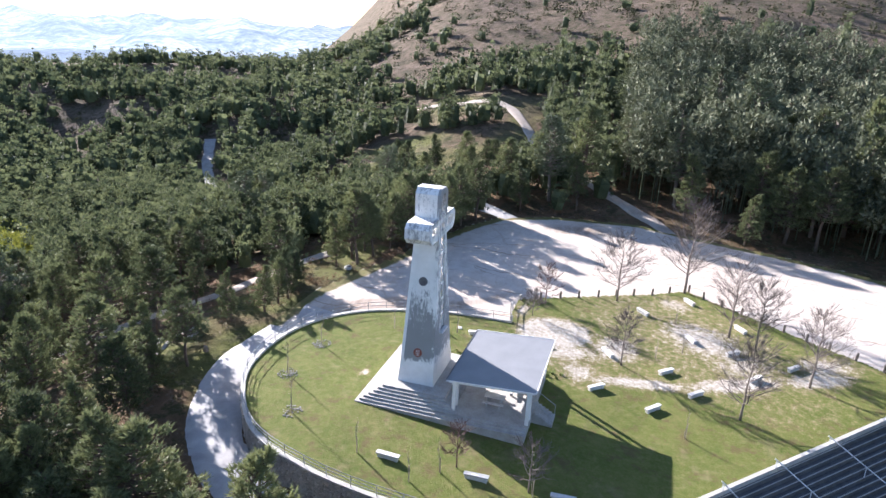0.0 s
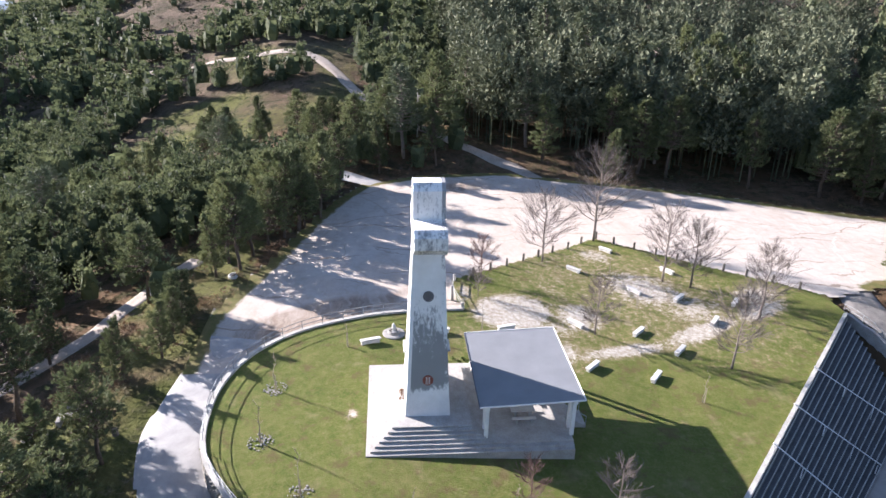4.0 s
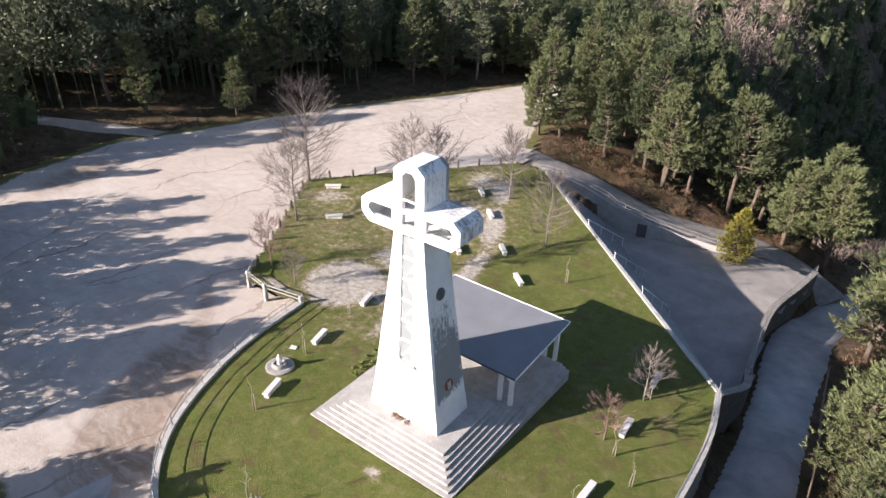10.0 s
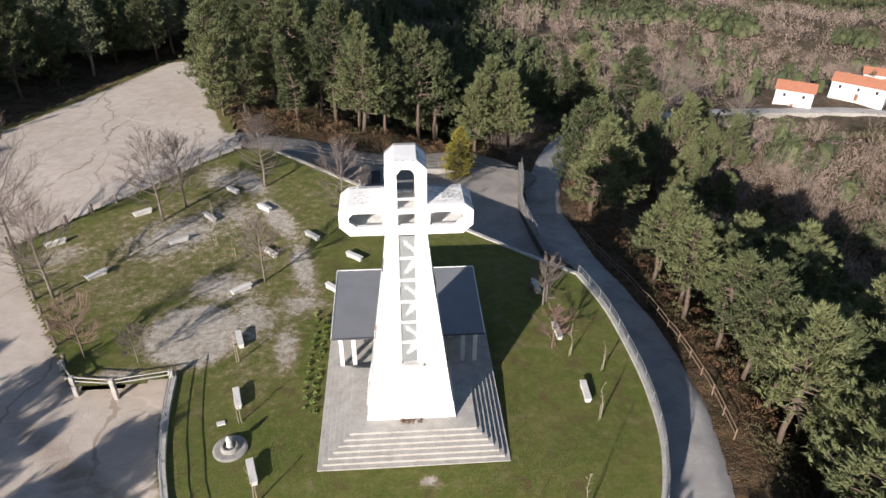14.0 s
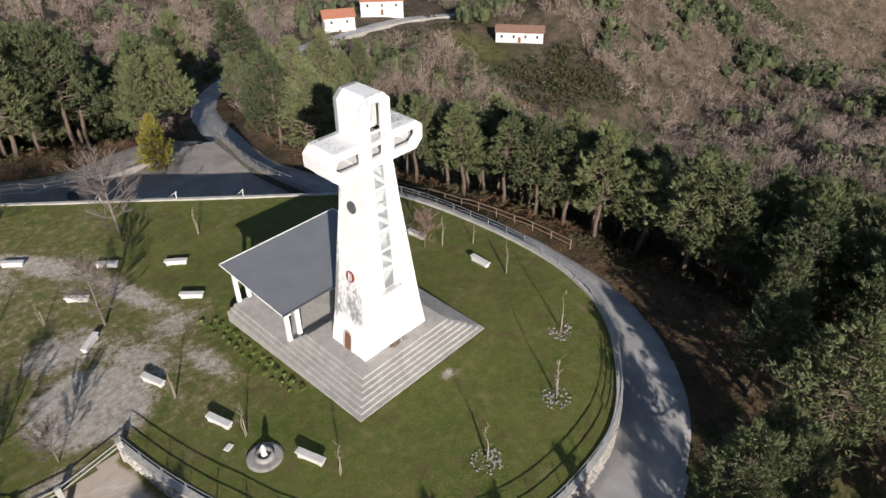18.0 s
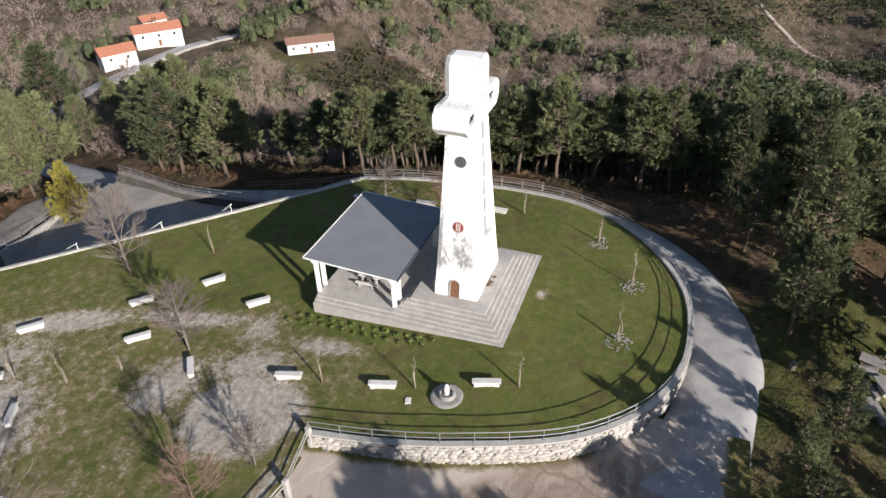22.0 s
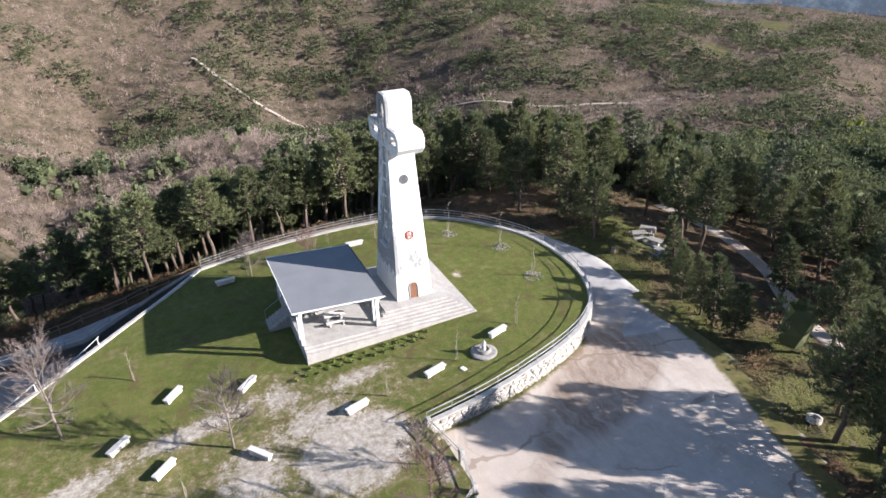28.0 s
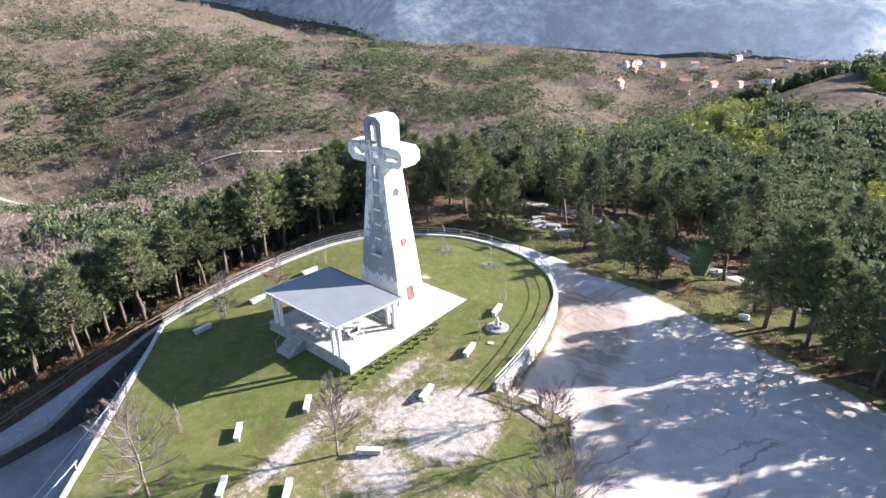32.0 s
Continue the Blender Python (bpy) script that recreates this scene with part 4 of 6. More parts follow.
def damp(ob, gain, low):
    """How damp and stained a wall stays, by face and height."""
    me = ob.data
    vals = [gain * low(v.co.z, v.co.x) for v in me.vertices]
    me.attributes.new("damp", "FLOAT", "POINT").data.foreach_set("value", np.array(vals, np.float32))


build_tower()


# ---- stepped platform ----
def build_platform():
    p = thing("stepped_platform", "weathered concrete stepped platform round the cross tower", "platform")
    rise, tread, z = 0.168, 0.33, -0.10
    for k in range(7):
        x0, x1, y0 = -6.03 + tread * k, 6.21 - tread * k, -4.76 + tread * k
        y1 = 11.04 if k < 3 else 4.35 - tread * (k - 3)
        bm = boxed(x0, x1, y0, y1, (z if k else -1.7) + (0.0 if k == 0 else rise * k - 0.02), z + rise * (k + 1), bevel=0.015)
        part("step", bm, CONCRETE, p)
    # stairs down from the pavilion's north side
    for k in range(6):
        part("back_stair", boxed(0.4, 2.4, 11.04 + 0.32 * k, 11.04 + 0.32 * (k + 1), -1.8, 0.25 - 0.19 * k, bevel=0.01), CONCRETE, p)
    for x in (0.35, 2.45):
        bm = bmesh.new()
        tube(bm, [(x, 11.1, 0.4), (x, 11.1, 1.3), (x, 12.9, 0.2), (x, 12.9, -0.9)], 0.03, 6)
        part("handrail", bm, STEEL, p, "grey pipe handrail")
    return p


build_platform()
FLOOR_Z = -0.10 + 0.168 * 3


def build_pavilion():
    p = thing("picnic_pavilion", "open white pavilion with flat grey metal roof on paired columns", "pavilion")
    x0, x1, y0, y1, za, zb = -5.42, 5.41, 3.71, 11.64, 3.56, 3.96
    slope = (zb - za) / (y1 - y0)

    def slab(bm, a, b, c, d, lo, hi):
        v = [bm.verts.new((x, y, za + slope * (y - y0) + o)) for o in (lo, hi) for x, y in ((a, c), (b, c), (b, d), (a, d))]
        for f in ((3, 2, 1, 0), (4, 5, 6, 7), (0, 1, 5, 4), (1, 2, 6, 5), (2, 3, 7, 6), (3, 0, 4, 7)):
            bm.faces.new([v[i] for i in f])
        return bm

    roof = part("roof", slab(bmesh.new(), x0, x1, y0, y1, -0.04, 0.0), ROOFING, p, "flat grey metal roof sheet")
    for a in ((x0 - 0.04, x1 + 0.04, y0 - 0.06, y0 - 0.005), (x0 - 0.06, x0 - 0.005, y0, y1), (x1 + 0.005, x1 + 0.06, y0, y1), (x0 - 0.04, x1 + 0.04, y1 + 0.005, y1 + 0.06)):
        part("edge_flashing", slab(bmesh.new(), *a, -0.06, 0.05), DARKTRIM if a[2] < y0 else WHITE, roof)
    part("ceiling_slab", slab(bmesh.new(), x0 + 0.1, x1 - 0.1, y0 + 0.1, y1 - 0.1, -0.16, -0.045), WHITE, p)
    for yy in (4.35, 11.0):
        part("roof_beam", slab(bmesh.new(), x0 + 0.15, x1 - 0.15, yy - 0.14, yy + 0.14, -0.45, -0.165), WHITE, p, "white roof beam")
    for xx in (-4.85, 4.85):
        part("roof_beam", slab(bmesh.new(), xx - 0.14, xx + 0.14, y0 + 0.15, y1 - 0.15, -0.43, -0.166), WHITE, p)
    for yy in (4.35, 11.0):
        for xx in (-4.85, -3.95, 3.95, 4.85):
            bm = boxed(xx - 0.15, xx + 0.15, yy - 0.15, yy + 0.15, FLOOR_Z, za + slope * (yy - y0) - 0.42, bevel=0.02)
            part("column", bm, WHITE, p, "square white column")
    return p


build_pavilion()


def picnic_set(x, y, ang):
    m = pose(x, y, FLOOR_Z + 0.004, 0, 0, ang)
    t = thing("picnic_table", "grey concrete picnic table under the pavilion roof", "table", "pavilion tables", m)
    part("tabletop", boxed(-0.95, 0.95, -0.4, 0.4, 0.68, 0.76, bevel=0.02), CONCRETE_PALE, t)
    for s in (-0.6, 0.6):
        part("leg", boxed(s - 0.1, s + 0.1, -0.28, 0.28, 0, 0.68, bevel=0.015), CONCRETE, t)
    for s in (-0.85, 0.85):
        b = thing("table_bench", "low concrete bench beside the picnic table", "bench", "pavilion benches", m @ pose(0, s, 0))
        part("seat", boxed(-0.95, 0.95, -0.16, 0.16, 0.38, 0.45, bevel=0.015), CONCRETE_PALE, b)
        for q in (-0.6, 0.6):
            part("leg", boxed(q - 0.08, q + 0.08, -0.12, 0.12, 0, 0.38), CONCRETE, b)


for x, y, a in ((-2.4, 7.6, 90), (2.4, 7.6, 90), (0.0, 9.6, 0)):
    picnic_set(x, y, a)


# ---- retaining wall of the lawn ----
def wall_foot(x, y):
    d, rz = road_near(x, y)
    return min(park_z(x, y) if x < -8 else rz, lawn_z(x, y) - 0.4) - 0.25


def along(path, gap):
    """Points and headings at even gaps along a plan line."""
    p = np.array(path, float)[:, :2]
    seg = np.hypot(*np.diff(p, axis=0).T)
    s = np.r_[0, np.cumsum(seg)]
    n = max(1, int(s[-1] / gap))
    out = []
    for k in range(n + 1):
        q = s[-1] * k / n
        x, y = np.interp(q, s, p[:, 0]), np.interp(q, s, p[:, 1])
        x2, y2 = np.interp(min(q + 0.3, s[-1]), s, p[:, 0]), np.interp(min(q + 0.3, s[-1]), s, p[:, 1])
        x1, y1 = np.interp(max(q - 0.3, 0), s, p[:, 0]), np.interp(max(q - 0.3, 0), s, p[:, 1])
        out.append((float(x), float(y), math.atan2(y2 - y1, x2 - x1)))
    return out


def strip_wall(name, path, gap, thick, top, foot, material, label, category, out=0.0):
    """A wall that follows a plan line; the outer side is to the left of the line for negative out."""
    bm = bmesh.new()
    rows = []
    for x, y, h in along(path, gap):
        nx, ny = -math.sin(h), math.cos(h)
        zt, zb = top(x, y), foot(x, y)
        rows.append([bm.verts.new((x + nx * o, y + ny * o, z)) for o, z in ((out, zb), (out, zt), (out + thick, zt), (out + thick, zb))])
    for a, b in zip(rows, rows[1:]):
        for k in range(3):
            bm.faces.new((a[k], b[k], b[k + 1], a[k + 1]))
    bm.faces.new(rows[0])
    bm.faces.new(rows[-1][::-1])
    bmesh.ops.recalc_face_normals(bm, faces=bm.faces)
    return bm


def lawn_top(x, y):
    return 0.02 - 0.055 * min(max(y + 5, 0), 26)


wall = thing("retaining_wall", "curved granite rubble retaining wall with pale coping below the lawn", "wall", kind="structure")
part("wall_core", strip_wall("wall_core", ARC, 0.8, 0.34, lambda x, y: lawn_top(x, y) + 0.06, wall_foot, MORTAR, "", "", -0.30), MORTAR, wall)
part("coping", strip_wall("coping", ARC, 0.8, 0.42, lambda x, y: lawn_top(x, y) + 0.20, lambda x, y: lawn_top(x, y) + 0.064, COPING, "", "", -0.40), COPING, wall, "pale concrete coping")
SIDE = [SIDE_A, SIDE_B]
part("side_coping", strip_wall("side_coping", SIDE, 2.0, 0.36, lambda x, y: lawn_top(x, y) + 0.16, lambda x, y: lawn_top(x, y) - 1.2, COPING, "", "", -0.42), COPING, wall, "pale concrete coping along the bleachers")


# ---- bleachers, parapets and rails ----
def build_bleachers():
    t = thing("bleachers", "steep dark concrete bleacher steps shaded below the lawn", "bleachers", kind="structure")
    n = 16
    a, b = Vector((16.15, 17.3)), Vector((-16.6, 47.9))
    c, d = Vector((13.0, 28.2)), Vector((-7.0, 50.4))
    za, zb = lawn_top(*SIDE_A) - 0.05, lawn_top(*SIDE_B) - 0.05
    for k in range(n):
        f0, f1 = k / n, (k + 1) / n
        bm = bmesh.new()
        corners = [a.lerp(c, f0), b.lerp(d, f0), b.lerp(d, f1), a.lerp(c, f1)]
        tops = [za + (COURT_Z + 0.2 - za) * f1, zb + (COURT_Z + 0.2 - zb) * f1]
        lo = [bm.verts.new((p.x, p.y, COURT_Z - 0.3)) for p in corners]
        hi = [bm.verts.new((p.x, p.y, tops[q] + 0.02)) for p, q in zip(corners, (0, 1, 1, 0))]
        bm.faces.new(hi)
        for q in range(4):
            bm.faces.new((lo[q], lo[(q + 1) % 4], hi[(q + 1) % 4], hi[q]))
        bmesh.ops.recalc_face_normals(bm, faces=bm.faces)
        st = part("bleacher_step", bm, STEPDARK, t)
        # paler edge strip added so each row stands out in even shade
        bm = bmesh.new()
        p, q, u, v = corners[3], corners[2], corners[3].lerp(corners[0], 0.22), corners[2].lerp(corners[1], 0.22)
        lo = [bm.verts.new((w.x, w.y, tops[i] + 0.02)) for w, i in ((p, 0), (q, 1), (v, 1), (u, 0))]
        hi = [bm.verts.new((w.x, w.y, tops[i] + 0.05)) for w, i in ((p, 0), (q, 1), (v, 1), (u, 0))]
        bm.faces.new(hi)
        for i in range(4):
            bm.faces.new((lo[i], lo[(i + 1) % 4], hi[(i + 1) % 4], hi[i]))
        part("nosing", bm, CONCRETE, st, "paler concrete nosing strip")
    for s, e in ((0.32, 0.31), (0.47, 0.57), (0.64, 0.835)):
        p0, p1 = a.lerp(b, s), c.lerp(d, e)
        z0 = za + (zb - za) * s
        bm = bmesh.new()
        tube(bm, [(p0.x, p0.y, z0 + 0.9), (p1.x, p1.y, COURT_Z + 1.2)], 0.05, 6)
        for f in (0.02, 0.35, 0.68, 0.97):
            q = p0.lerp(p1, f)
            zz = z0 + (COURT_Z - z0) * f
            tube(bm, [(q.x, q.y, zz - 0.4), (q.x, q.y, zz + 0.95)], 0.045, 6)
        part("handrail", bm, WHITE, t, "sloping pale painted pipe handrail")
    return t


build_bleachers()


def railing(name, path, gap, zfn, height, rails, material, label, post=0.034, rail=0.03, side=0.0):
    t = thing(name, label, "railing")
    pts = along(path, gap)
    for x, y, h in pts:
        x, y = x - math.sin(h) * side, y + math.cos(h) * side
        bm = bmesh.new()
        tube(bm, [(x, y, zfn(x, y) - 0.1), (x, y, zfn(x, y) + height)], post, 6)
        part("post", bm, material, t)
    fine = along(path, gap / 2)
    for r in rails:
        bm = bmesh.new()
        tube(bm, [(x - math.sin(h) * side, y + math.cos(h) * side, zfn(x, y) + height * r) for x, y, h in fine], rail, 6)
        part("rail", bm, material, t)
    return t


WALL_W = [p for p in ARC if p[0] < 5 and p[1] < 5.1]
WALL_E = [p for p in ARC if p[0] >= 4.3 and p[1] < 18]
railing("pipe_railing", WALL_W, 2.1, lambda x, y: lawn_top(x, y) + 0.2, 0.95, (0.5, 0.98), STEEL, "grey pipe railing on the retaining wall coping", side=-0.15)
railing("pipe_railing", WALL_E, 2.1, lambda x, y: lawn_top(x, y) + 0.2, 0.95, (0.33, 0.66, 0.98), STEEL, "grey pipe railing above the road bend", side=-0.15)
INNER = rounded([(16.25, 17.2), (16.9, 20.0), (17.2, 24.0), (16.4, 30.0), (15.7, 37.0), (15.6, 43.0), (16.8, 49.5), (17.6, 54.5)], 0.8)
parapet_top = lambda x, y: lerp(y, [17.2, 19, 24, 30, 54], [-1.15, -1.9, -4.4, COURT_Z + 1.15, COURT_Z + 0.7])
pw = thing("court_parapet", "dark stone parapet between the court and the road", "wall", kind="structure")
part("parapet_wall", strip_wall("parapet_wall", INNER, 0.9, 0.6, parapet_top, lambda x, y: -12.0, DARKSTONE, "", "", -0.2), DARKSTONE, pw)
part("parapet_cap", strip_wall("parapet_cap", INNER, 0.9, 0.7, lambda x, y: parapet_top(x, y) + 0.14, lambda x, y: parapet_top(x, y) + 0.004, RUBBLE, "", "", -0.25), RUBBLE, pw)
railing("pipe_railing", INNER[12:], 2.2, lambda x, y: parapet_top(x, y) + 0.14, 0.9, (0.5, 0.98), STEEL, "grey pipe railing along the court parapet")
NWALL = rounded([(-17.8, 48.7), (-12.0, 50.4), (-7.0, 51.3), (-3.3, 52.3), (1.9, 53.9), (7.0, 55.7), (13.0, 57.2), (17.2, 55.6)], 0.9)
ramp_top = lambda x, y: ramp_near(x, y)[1] + 0.15
nw = thing("ramp_wall", "grey stained concrete wall holding up the gravel ramp", "wall", kind="structure")
part("ramp_wall_core", strip_wall("ramp_wall_core", NWALL, 0.9, 0.4, ramp_top, lambda x, y: COURT_Z - 2.5, CONCRETE, "", "", -0.2), CONCRETE, nw)
railing("pipe_railing", NWALL, 2.4, lambda x, y: ramp_top(x, y), 0.95, (0.5, 0.98), STEEL, "grey pipe railing beside the gravel ramp")
# iron door of the store under the ramp
sd = thing("store_door", "grey iron door in the dark court wall", "door", at=pose(-3.4, 52.0, COURT_Z - 0.62, 0, 0, 16))
part("door_leaf", boxed(-0.5, 0.5, -0.10, 0.05, 0.0, 1.75), IRON, sd)
part("door_frame", boxed(-0.62, 0.62, -0.05, 0.10, 0.0, 1.88), DARKSTONE, sd)
# wooden rail fence on the far edge of the bend
OUTER = [(p[0] + 0.0, p[1]) for p in rounded([(23.4, -1.0), (24.0, 6.0), (24.0, 14.0), (23.6, 22.0), (22.9, 30.0), (22.4, 38.0)], 1.0)]
railing("wooden_rail_fence", OUTER, 2.4, lambda x, y: road_near(x, y)[1] - 0.1, 1.0, (0.45, 0.95), RAILWOOD, "brown wooden rail fence at the road edge", 0.06, 0.05)


# ---- gate, bollards, fence posts round the picnic ground ----
def fence_post():
    t = thing("fence_post", "short thick dark wooden fence post", "post", "picnic ground posts")
    bm = bmesh.new()
    tube(bm, [(0, 0, -0.3), (0, 0, 0.95), (0, 0, 1.02)], [0.15, 0.14, 0.10], 8)
    part("shaft", bm, POSTWOOD, t)
    return t


first_post = fence_post()
first_post.matrix_world = pose(-39.0, 26.0, lawn_z(-38.6, 25.6))
k = 0
for line, gap in (([GATE, CORNER], 2.6), ([CORNER, NORTH], 2.7)):
    for x, y, h in along(line, gap)[1:-1]:
        k += 1
        copy_thing(first_post, pose(x + random.uniform(-0.15, 0.15), y + random.uniform(-0.15, 0.15), lawn_z(x, y), random.uniform(-3, 3), random.uniform(-3, 3), random.uniform(0, 90)))
gate = thing("gate_barrier", "low concrete gate posts with pale pipe bars", "gate")
for x, y in ((-24.5, 4.7), (-21.5, 4.2), (-17.5, 4.95), (-26.0, 6.6)):
    part("gate_post", boxed(x - 0.17, x + 0.17, y - 0.17, y + 0.17, -1.8, lawn_top(x, y) + 0.78, bevel=0.04), CONCRETE, gate)
for (xa, ya), (xb, yb) in (((-24.5, 4.7), (-21.5, 4.2)), ((-21.5, 4.2), (-17.5, 4.95)), ((-26.0, 6.6), (-24.5, 4.7))):
    for zz in (0.35, 0.7):
        bm = bmesh.new()
        tube(bm, [(xa, ya, lawn_top(xa, ya) + zz), (xb, yb, lawn_top(xb, yb) + zz)], 0.04, 6)
        part("bar", bm, COPING, gate)


# ---- benches ----
def bench_thing():
    t = thing("stone_bench", "white-painted solid concrete bench on the grass", "bench", "park benches")
    part("seat", boxed(-1.0, 1.0, -0.24, 0.24, 0.34, 0.47, bevel=0.025), CONCRETE_PALE, t)
    for s in (-1, 1):
        part("support", boxed(s * 0.72 - 0.16, s * 0.72 + 0.16, -0.19, 0.19, -0.15, 0.34, bevel=0.02), CONCRETE_PALE, t)
    part("skirt", boxed(-0.56, 0.56, -0.15, 0.15, -0.15, 0.338), CONCRETE_PALE, t)
    return t


BENCHES = [(-10.0, -4.75, 108), (-12.2, 2.1, 106), (-13.3, 9.0, 107), (-14.6, 16.6, 39), (-13.0, 22.9, 134), (-6.4, 16.1, 134), (-4.8, 21.7, 140), (-9.2, 25.8, 136), (-14.9, 32.0, 139), (-20.3, 30.2, 132), (-22.4, 25.7, 32), (-28.4, 20.0, 43), (-34.4, 25.9, 38), (-27.7, 31.7, 34), (-19.1, 36.4, 138), (12.55, 1.15, 88), (12.1, 8.45, 93), (11.7, 15.3, 93)]
bench0 = bench_thing()
for i, (x, y, a) in enumerate(BENCHES):
    m = pose(x, y, lawn_z(x, y), random.uniform(-1, 1), random.uniform(-1, 1), a)
    if i == 0:
        bench0.matrix_world = m
    else:
        copy_thing(bench0, m)


# ---- drinking fountain ----
def fountain(x, y):
    t = thing("stone_fountain", "small round stone fountain with a pale carved pillar", "fountain", at=pose(x, y, lawn_z(x, y)))
    bm = bmesh.new()
    prof = [(1.12, -0.3), (1.12, 0.10), (0.98, 0.16), (0.62, 0.16), (0.60, 0.30), (0.52, 0.42), (0.42, 0.42), (0.40, 0.18), (0.0, 0.18)]
    rings = [[bm.verts.new((r * math.cos(2 * math.pi * k / 24), r * math.sin(2 * math.pi * k / 24), z)) for k in range(24)] for r, z in prof if r > 0]
    for a, b in zip(rings, rings[1:]):
        for k in range(24):
            bm.faces.new((a[k], a[(k + 1) % 24], b[(k + 1) % 24], b[k]))
    bm.faces.new(rings[-1])
    part("basin", bm, FOUNTSTONE, t, "grey round basin")
    bm = bmesh.new()
    tube(bm, [(0, 0, 0.18), (0, 0, 0.5), (0.02, 0.03, 0.8), (0.0, 0.0, 1.05), (0, 0, 1.2)], [0.24, 0.17, 0.22, 0.14, 0.05], 10)
    part("pillar", bm, CONCRETE_PALE, t, "pale carved pillar")
    return t


fountain(-11.8, -2.5)
sl = thing("stone_slab", "small square pale stone slab in the grass", "slab", at=pose(-12.9, -0.1, lawn_z(-12.9, -0.1), 0, 0, 20))
part("slab", boxed(-0.28, 0.28, -0.2, 0.2, -0.05, 0.07, bevel=0.02), CONCRETE_PALE, sl)


# ---- wreath, flower row ----
wr = thing("dried_flowers", "bundle of dried rust-brown flowers at the tower foot", "flowers", at=pose(0.0, -1.98, BASE_Z + 0.004))
bm = bmesh.new()
for k in range(90):
    x, y = random.uniform(-0.75, 0.75), random.uniform(-0.2, 0.2)
    c = Vector((x, y, 0.0))
    d = Vector((random.uniform(-1, 1), random.uniform(-1, 1), random.uniform(0.3, 1.4))).normalized() * random.uniform(0.12, 0.28)
    w = d.orthogonal().normalized() * 0.04
    bm.faces.new([bm.verts.new(c - w), bm.verts.new(c + w), bm.verts.new(c + d)])
part("blooms", bm, FERN, wr)


def planting(x, y):
    t = thing("low_bush", "small green young bush in a planting row", "bush", "bush row")
    bm = bmesh.new()
    rng = random.Random(7)
    for k in range(70):
        d = Vector((rng.gauss(0, 1), rng.gauss(0, 1), abs(rng.gauss(0, 1)))).normalized()
        c = d * 0.2
        u = d.orthogonal().normalized() * 0.07
        v = d.cross(u)
        bm.faces.new([bm.verts.new(c - u), bm.verts.new(c + u), bm.verts.new(c + v * 1.5 + d * 0.08)])
    part("leaves", bm, HEDGE, t)
    t.matrix_world = pose(x, y, lawn_z(x, y))
    return t


row0 = planting(-6.7, 0.6)
for k in range(13):
    for off in (0, 1):
        if k or off:
            x, y = -6.75 - 0.75 * off + random.uniform(-0.12, 0.12), 0.6 + 0.95 * k + 0.45 * off
            copy_thing(row0, pose(x, y, lawn_z(x, y), 0, 0, random.uniform(0, 360)) @ Matrix.Scale(random.uniform(0.6, 1.1), 4))


# ---- overhead power pole on the hillside ----
def power_pole(x, y):
    t = thing("power_pole", "grey lattice power pole among the trees", "pole", at=pose(x, y, ground_z(x, y)))
    bm = bmesh.new()
    tube(bm, [(0, 0, -0.5), (0, 0, 10.5)], [0.16, 0.10], 8)
    part("mast", bm, COPING, t)
    part("crossarm", boxed(-0.9, 0.9, -0.06, 0.06, 9.4, 9.55), COPING, t)
    part("transformer", boxed(-0.35, 0.35, 0.12, 0.6, 7.2, 8.2, bevel=0.03), COPING, t)
    for s in (-0.8, 0.0, 0.8):
        bm = bmesh.new()
        tube(bm, [(s, 0, 9.55), (s, 0, 9.85)], 0.05, 6)
        part("insulator", bm, WHITE, t)
    return t


power_pole(-86.0, 3.0)


# ---- picnic tables among the southern pines ----
def stone_table(x, y, a):
    t = thing("stone_picnic_table", "rough stone picnic table under the pines", "table", "woodland tables", pose(x, y, ground_z(x, y), 0, 0, a))
    part("tabletop", boxed(-0.9, 0.9, -0.5, 0.5, 0.66, 0.78, bevel=0.03), FOUNTSTONE, t)
    part("pedestal", boxed(-0.5, 0.5, -0.25, 0.25, -0.2, 0.66, bevel=0.03), STONE, t)
    for s in (-0.85, 0.85):
        part("bench_slab", boxed(-0.9, 0.9, s - 0.18, s + 0.18, -0.2, 0.42, bevel=0.03), FOUNTSTONE, t)


for x, y, a in ((0.8, -31.0, 20), (3.1, -30.5, 70), (-2.2, -29.4, 10), (4.5, -33.0, 40)):
    stone_table(x, y, a)


# ---- small things at the southern verge ----
tb = thing("tree_stump", "short dark tree stump on the grass verge", "stump", at=pose(0.5, -24.9, ground_z(0.5, -24.9)))
bm = bmesh.new()
tube(bm, [(0, 0, -0.3), (0, 0, 0.35), (0.02, 0, 0.62)], [0.30, 0.24, 0.20], 9)
part("wood", bm, POSTWOOD, tb)
tr_ = thing("pipe_ring", "pale concrete pipe ring lying on the verge", "pipe", at=pose(-28.3, -21.5, ground_z(-28.3, -21.5) + 0.1, 12, 0, 30))
bm = bmesh.new()
rings = []
for k in range(20):
    a = 2 * math.pi * k / 20
    rings.append([bm.verts.new((r * math.cos(a), r * math.sin(a), z)) for r, z in ((0.55, -0.1), (0.55, 0.3), (0.42, 0.3), (0.42, -0.1))])
for k in range(20):
    p, q = rings[k], rings[(k + 1) % 20]
    for j in range(4):
        bm.faces.new((p[j], q[j], q[(j + 1) % 4], p[(j + 1) % 4]))
part("ring", bm, CONCRETE_PALE, tr_)


